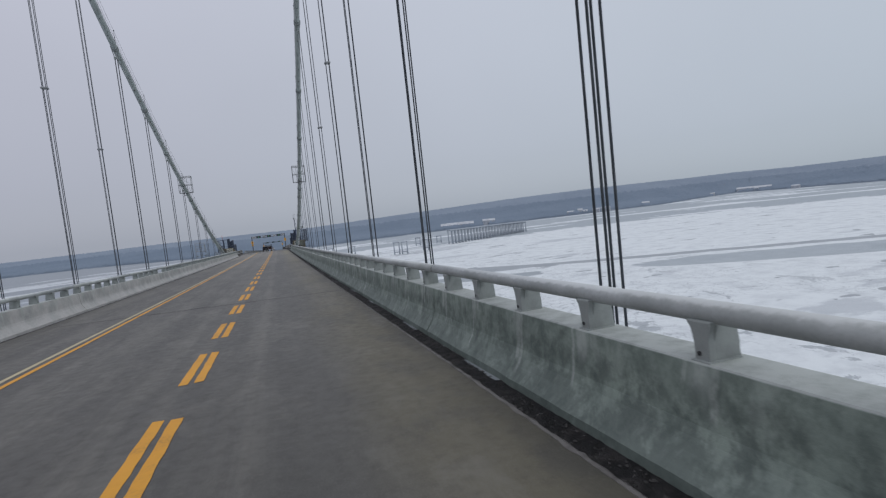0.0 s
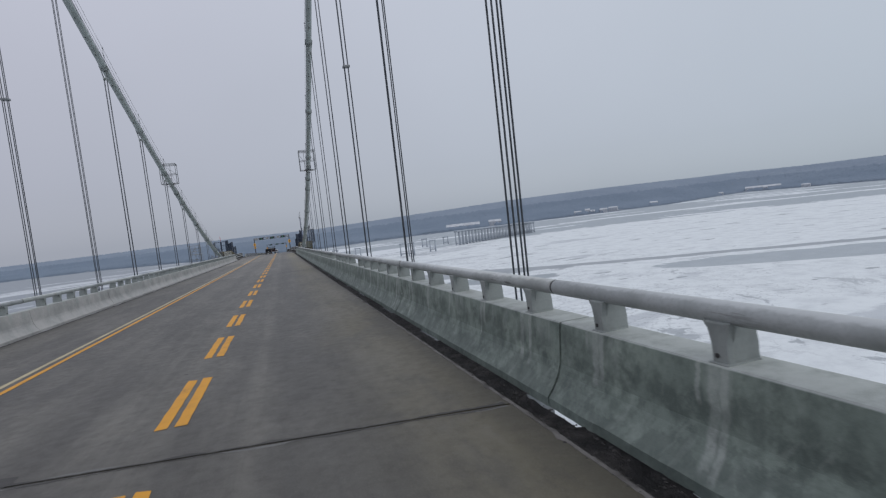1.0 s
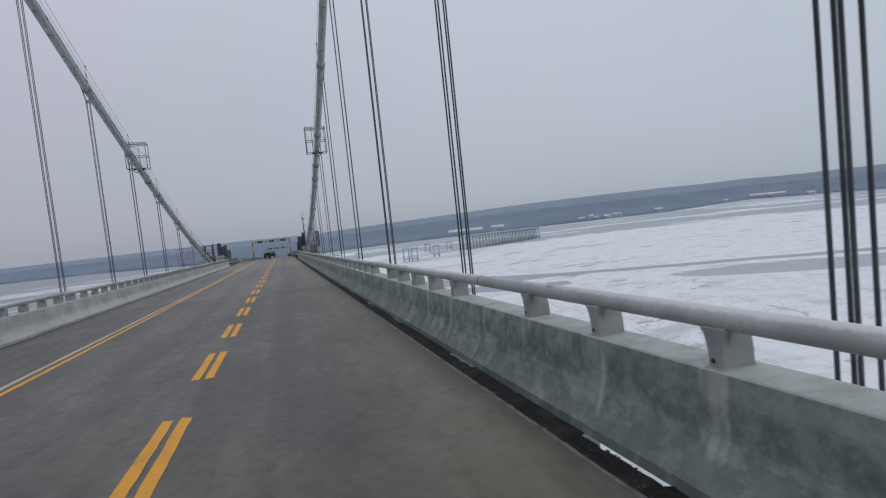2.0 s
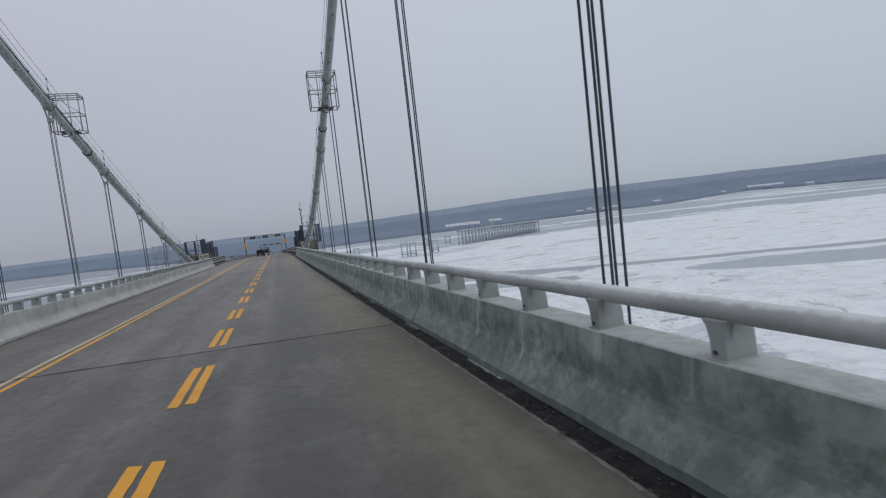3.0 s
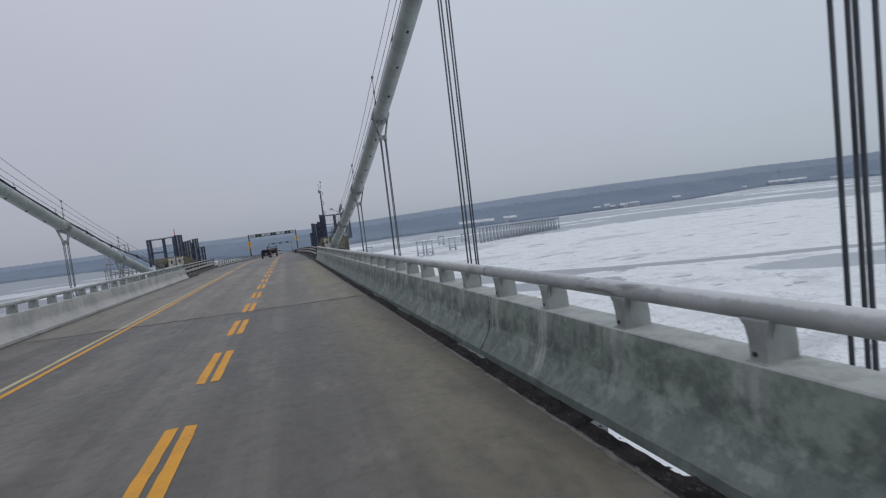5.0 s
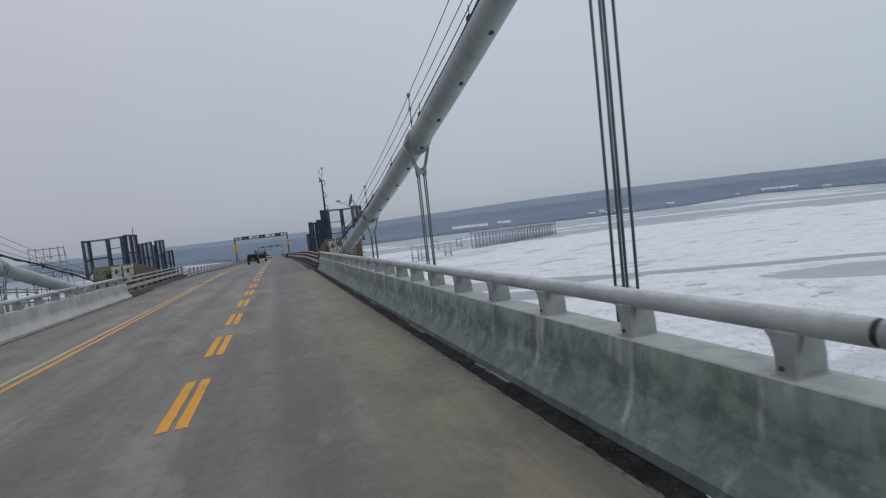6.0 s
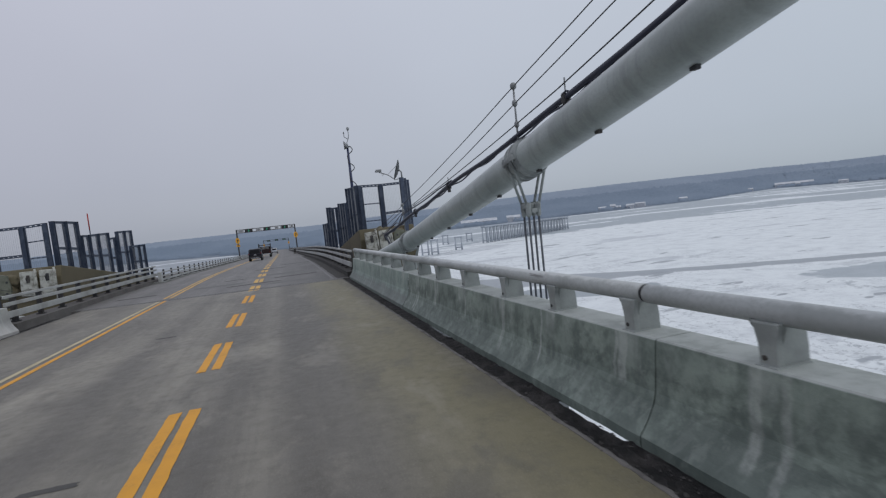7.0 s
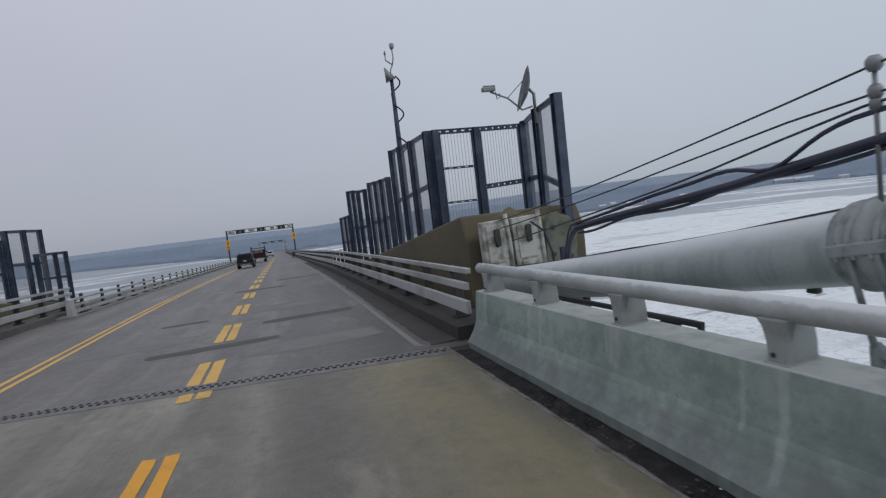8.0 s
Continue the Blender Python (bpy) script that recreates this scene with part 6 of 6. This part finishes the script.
def sport_utility(m, paint, label):
    t = thing("car", label, "car", m)
    bm = B()
    def lower(w, top):
        return [(w * 0.80, 0.32), (w * 0.96, 0.38), (w, 0.62), (w * 0.985, 0.90), (w * 0.95, top)]
    loft(bm, [(-2.28, lower(0.80, 0.92)), (-2.22, lower(0.90, 1.02)), (-1.8, lower(0.93, 1.05)), (0.9, lower(0.93, 1.04)), (1.9, lower(0.91, 0.98)), (2.25, lower(0.84, 0.84)), (2.36, lower(0.74, 0.70))])
    body = part("body", bm, paint, t)
    bm = B()
    def upper(w, lo, hi):
        return [(w + 0.06, lo), (w * 0.985 + 0.02, lo + (hi - lo) * 0.5), (w * 0.90, hi - 0.05), (w * 0.72, hi)]
    loft(bm, [(-2.16, upper(0.80, 1.0, 1.05)), (-2.02, upper(0.80, 1.0, 1.62)), (-1.7, upper(0.82, 1.0, 1.72)), (-0.3, upper(0.83, 1.0, 1.76)), (0.55, upper(0.82, 1.0, 1.70)), (1.35, upper(0.80, 1.0, 1.06))])
    part("cabin", bm, paint, t)
    bm = B()
    prism(bm, [(-0.66, 1.12), (0.66, 1.12), (0.60, 1.56), (-0.60, 1.56)], "y", -2.165, -2.04, 0.01)
    part("rear_window", bm, WINDOW, t)
    for s in (-1, 1):
        bm = B()
        prism(bm, [(-1.85, 1.10), (0.95, 1.10), (0.45, 1.58), (-1.70, 1.60)], "x", s * 0.80 if s < 0 else 0.80, s * 0.865 if s < 0 else 0.865)
        part("side_window", bm, WINDOW, t)
        bm = B()
        box(bm, s * 0.815, -2.215, 1.02, 0.12, 0.10, 0.26, 0.03)
        part("tail_lamp", bm, LAMP_RED, t, "red tail lamp")
        bm = B()
        box(bm, s * 1.02, 0.75, 1.08, 0.18, 0.10, 0.14, 0.03)
        part("door_mirror", bm, paint, t)
    bm = B()
    box(bm, 0, -2.29, 0.50, 1.66, 0.16, 0.24, 0.05)
    part("bumper", bm, BLACK, t)
    bm = B()
    box(bm, 0, -2.375, 0.42, 1.1, 0.02, 0.07)
    part("bumper_trim", bm, PAINT_SILVER, t, "bright bumper strip")
    bm = B()
    box(bm, 0, -2.275, 0.84, 0.34, 0.02, 0.17, 0.01)
    plate = part("plate", bm, SIGN_WHITE, t)
    bm = B()
    box(bm, 0, -2.288, 0.84, 0.24, 0.006, 0.06)
    part("text_bar", bm, PAINT_NAVY, plate)
    for s in (-0.62, 0.62):
        bm = B()
        tube(bm, [(s, -1.6, 1.76), (s, -1.5, 1.80), (s, 0.2, 1.81), (s, 0.3, 1.76)], 0.02, 6)
        part("roof_bar", bm, BLACK, t)
    for x in (-0.82, 0.82):
        for y in (-1.38, 1.42):
            wheel(t, x, y, 0.36, 0.24)
    return t


def stake_truck(m):
    t = thing("truck", "dusty red work truck with a rack and loaded bed", "truck", m)
    bm = B()
    box(bm, 0, 2.0, 1.35, 2.0, 1.7, 1.5, 0.14)
    box(bm, 0, 3.4, 0.95, 1.9, 1.3, 0.8, 0.14)
    part("cab", bm, PAINT_RED, t)
    bm = B()
    box(bm, 0, 1.13, 1.72, 1.5, 0.04, 0.45, 0.02)
    part("cab_window", bm, WINDOW, t)
    bm = B()
    box(bm, 0, -1.1, 0.82, 2.2, 4.1, 0.16, 0.02)
    box(bm, 0, -3.12, 1.22, 2.2, 0.08, 0.72, 0.02)
    for s in (-1, 1):
        box(bm, s * 1.07, -1.1, 1.22, 0.07, 4.1, 0.72, 0.02)
    box(bm, 0, 0.92, 1.25, 2.2, 0.08, 0.8, 0.02)
    part("bed", bm, PAINT_RED, t)
    bm = B()
    for s in (-1, 1):
        for y in (-3.1, -1.1, 0.9):
            tube(bm, [(s * 1.05, y, 1.5), (s * 1.05, y, 2.65)], 0.045, 6)
        tube(bm, [(s * 1.05, -3.15, 2.35), (s * 1.05, 2.9, 2.35)], 0.045, 6)
    for y in (-3.1, 0.9):
        tube(bm, [(-1.05, y, 2.35), (1.05, y, 2.35)], 0.045, 6)
    part("ladder_rack", bm, BLACK, t)
    bm = B()
    rnd = random.Random(3)
    for k in range(9):
        box(bm, rnd.uniform(-0.75, 0.75), rnd.uniform(-2.7, 0.5), 1.5 + rnd.uniform(-0.1, 0.3), rnd.uniform(0.3, 0.6), rnd.uniform(0.4, 0.9), rnd.uniform(0.3, 0.7), 0.05)
    part("load", bm, CARGO, t, "mixed tools and boxes in the bed")
    bm = B()
    box(bm, 0, -3.2, 0.62, 1.9, 0.12, 0.16, 0.02)
    part("bumper", bm, PAINT_SILVER, t)
    for s in (-1, 1):
        bm = B()
        box(bm, s * 0.85, -3.19, 0.95, 0.22, 0.06, 0.12, 0.01)
        part("tail_lamp", bm, LAMP_RED, t, "red tail lamp")
        bm = B()
        box(bm, s * 1.22, 2.5, 1.65, 0.2, 0.1, 0.35, 0.03)
        part("door_mirror", bm, BLACK, t)
    bm = B()
    box(bm, 0.1, -3.27, 0.66, 0.32, 0.02, 0.15)
    part("plate", bm, SIGN_WHITE, t)
    for x in (-0.9, 0.9):
        for y in (-2.0, 3.1):
            wheel(t, x, y, 0.42, 0.34)
    return t


def stand(x, y, turn=0.0):
    return pose(x, y, deck(y), grade(y) * (1 if turn == 0 else -1), 0, turn)


sport_utility(stand(-4.15, 188.0), PAINT_NAVY, "dark blue sport utility car in the middle lane")
stake_truck(stand(-3.55, 214.0))
sport_utility(stand(-2.9, 276.0), PAINT_SILVER, "silver car far ahead on the viaduct")
sport_utility(stand(-6.9, 318.0, 180), PAINT_WHITE, "white car coming the other way")


# ---------------------------------------------------------------- ruined trestle and shore buildings
def bent(x, y, turn, high, cols=2):
    t = thing("trestle_bent", "weathered pier bent of a ruined trestle in the ice", "pier bent", pose(x, y, WATER, 0, 0, turn), "trestle bents")
    for k in range(cols):
        bm = B()
        c = (k - (cols - 1) / 2) * 6.0 / max(1, cols - 1)
        tube(bm, [(c, 0, -1), (c, 0, high - 1.0)], [0.85, 0.62], 8)
        part("column", bm, PIER, t)
    bm = B()
    box(bm, 0, 0, high - 0.6, 8.0, 1.6, 1.3, 0.1)
    part("cap_beam", bm, PIER, t)
    bm = B()
    box(bm, 0, 0, 2.5, 6.0, 0.9, 1.1, 0.1)
    part("strut", bm, PIER, t)
    return t


XA, XB = Vector((208, 640, 0)), Vector((338, 697, 0))
line_turn = math.degrees(math.atan2(XB.y - XA.y, XB.x - XA.x)) + 90
for k in range(26):
    q = XA.lerp(XB, k / 25)
    bent(q.x, q.y, line_turn + 25, 17.5 - 0.15 * k)
bm = B()
d = (XB - XA).normalized()
c = (XA + XB) / 2
box(bm, c.x, c.y, WATER + 16.3, (XB - XA).length + 6, 6.5, 1.5, 0.1, Matrix.Rotation(math.atan2(d.y, d.x), 4, "Z") @ Matrix.Rotation(radians(1.1), 4, "Y"))
tagged(part("trestle_deck", bm, PIER), "broken trestle deck on its pier bents", "trestle", kind="structure")
for x, y, h in ((126, 587, 14), (134, 582, 14), (178, 690, 11), (163, 598, 13), (208, 692, 10), (85, 650, 12), (60, 665, 12)):
    bent(x, y, line_turn + 40, h)


def shore_building(x, y, turn, w, d, h, label):
    az, r = math.degrees(math.atan2(x, y)), math.hypot(x, y)
    z = max(land(az, r), WATER) + 0.1
    t = thing("shore_building", label, "building", pose(x, y, z, 0, 0, turn), "buildings on the far bank")
    bm = B()
    box(bm, 0, 0, h / 2 - 1, w, d, h + 2)
    part("wall", bm, HOUSE_WHITE, t)
    bm = B()
    prism(bm, [(-d / 2 - 0.6, h), (d / 2 + 0.6, h), (0, h + d * 0.28)], "x", -w / 2 - 0.6, w / 2 + 0.6)
    part("roof", bm, HOUSE_ROOF, t)
    n = max(2, int(w / 6))
    for k in range(min(n, 12)):
        bm = B()
        box(bm, -w / 2 + w * (k + 0.5) / min(n, 12), -d / 2 - 0.03, h * 0.55, 1.8, 0.1, h * 0.4)
        part("window", bm, PIER, t)
    return t


shore_building(1308, 1191, -50, 86, 16, 7, "long white waterside building on the far bank")
shore_building(371, 1086, -18, 70, 18, 6, "long low white building on the far bank")
shore_building(438, 1070, -20, 26, 14, 8, "white house on the far bank")
rnd = random.Random(12)
for k in range(11):
    az = rnd.uniform(30, 60)
    rs = float(np.interp(az, AZ, SHORE_R))
    r = rs + rnd.uniform(12, 40)
    shore_building(r * math.sin(radians(az)), r * math.cos(radians(az)), -az + rnd.uniform(-25, 25), rnd.uniform(9, 20), rnd.uniform(8, 12), rnd.uniform(4.5, 8), "small pale house among trees on the far bank")
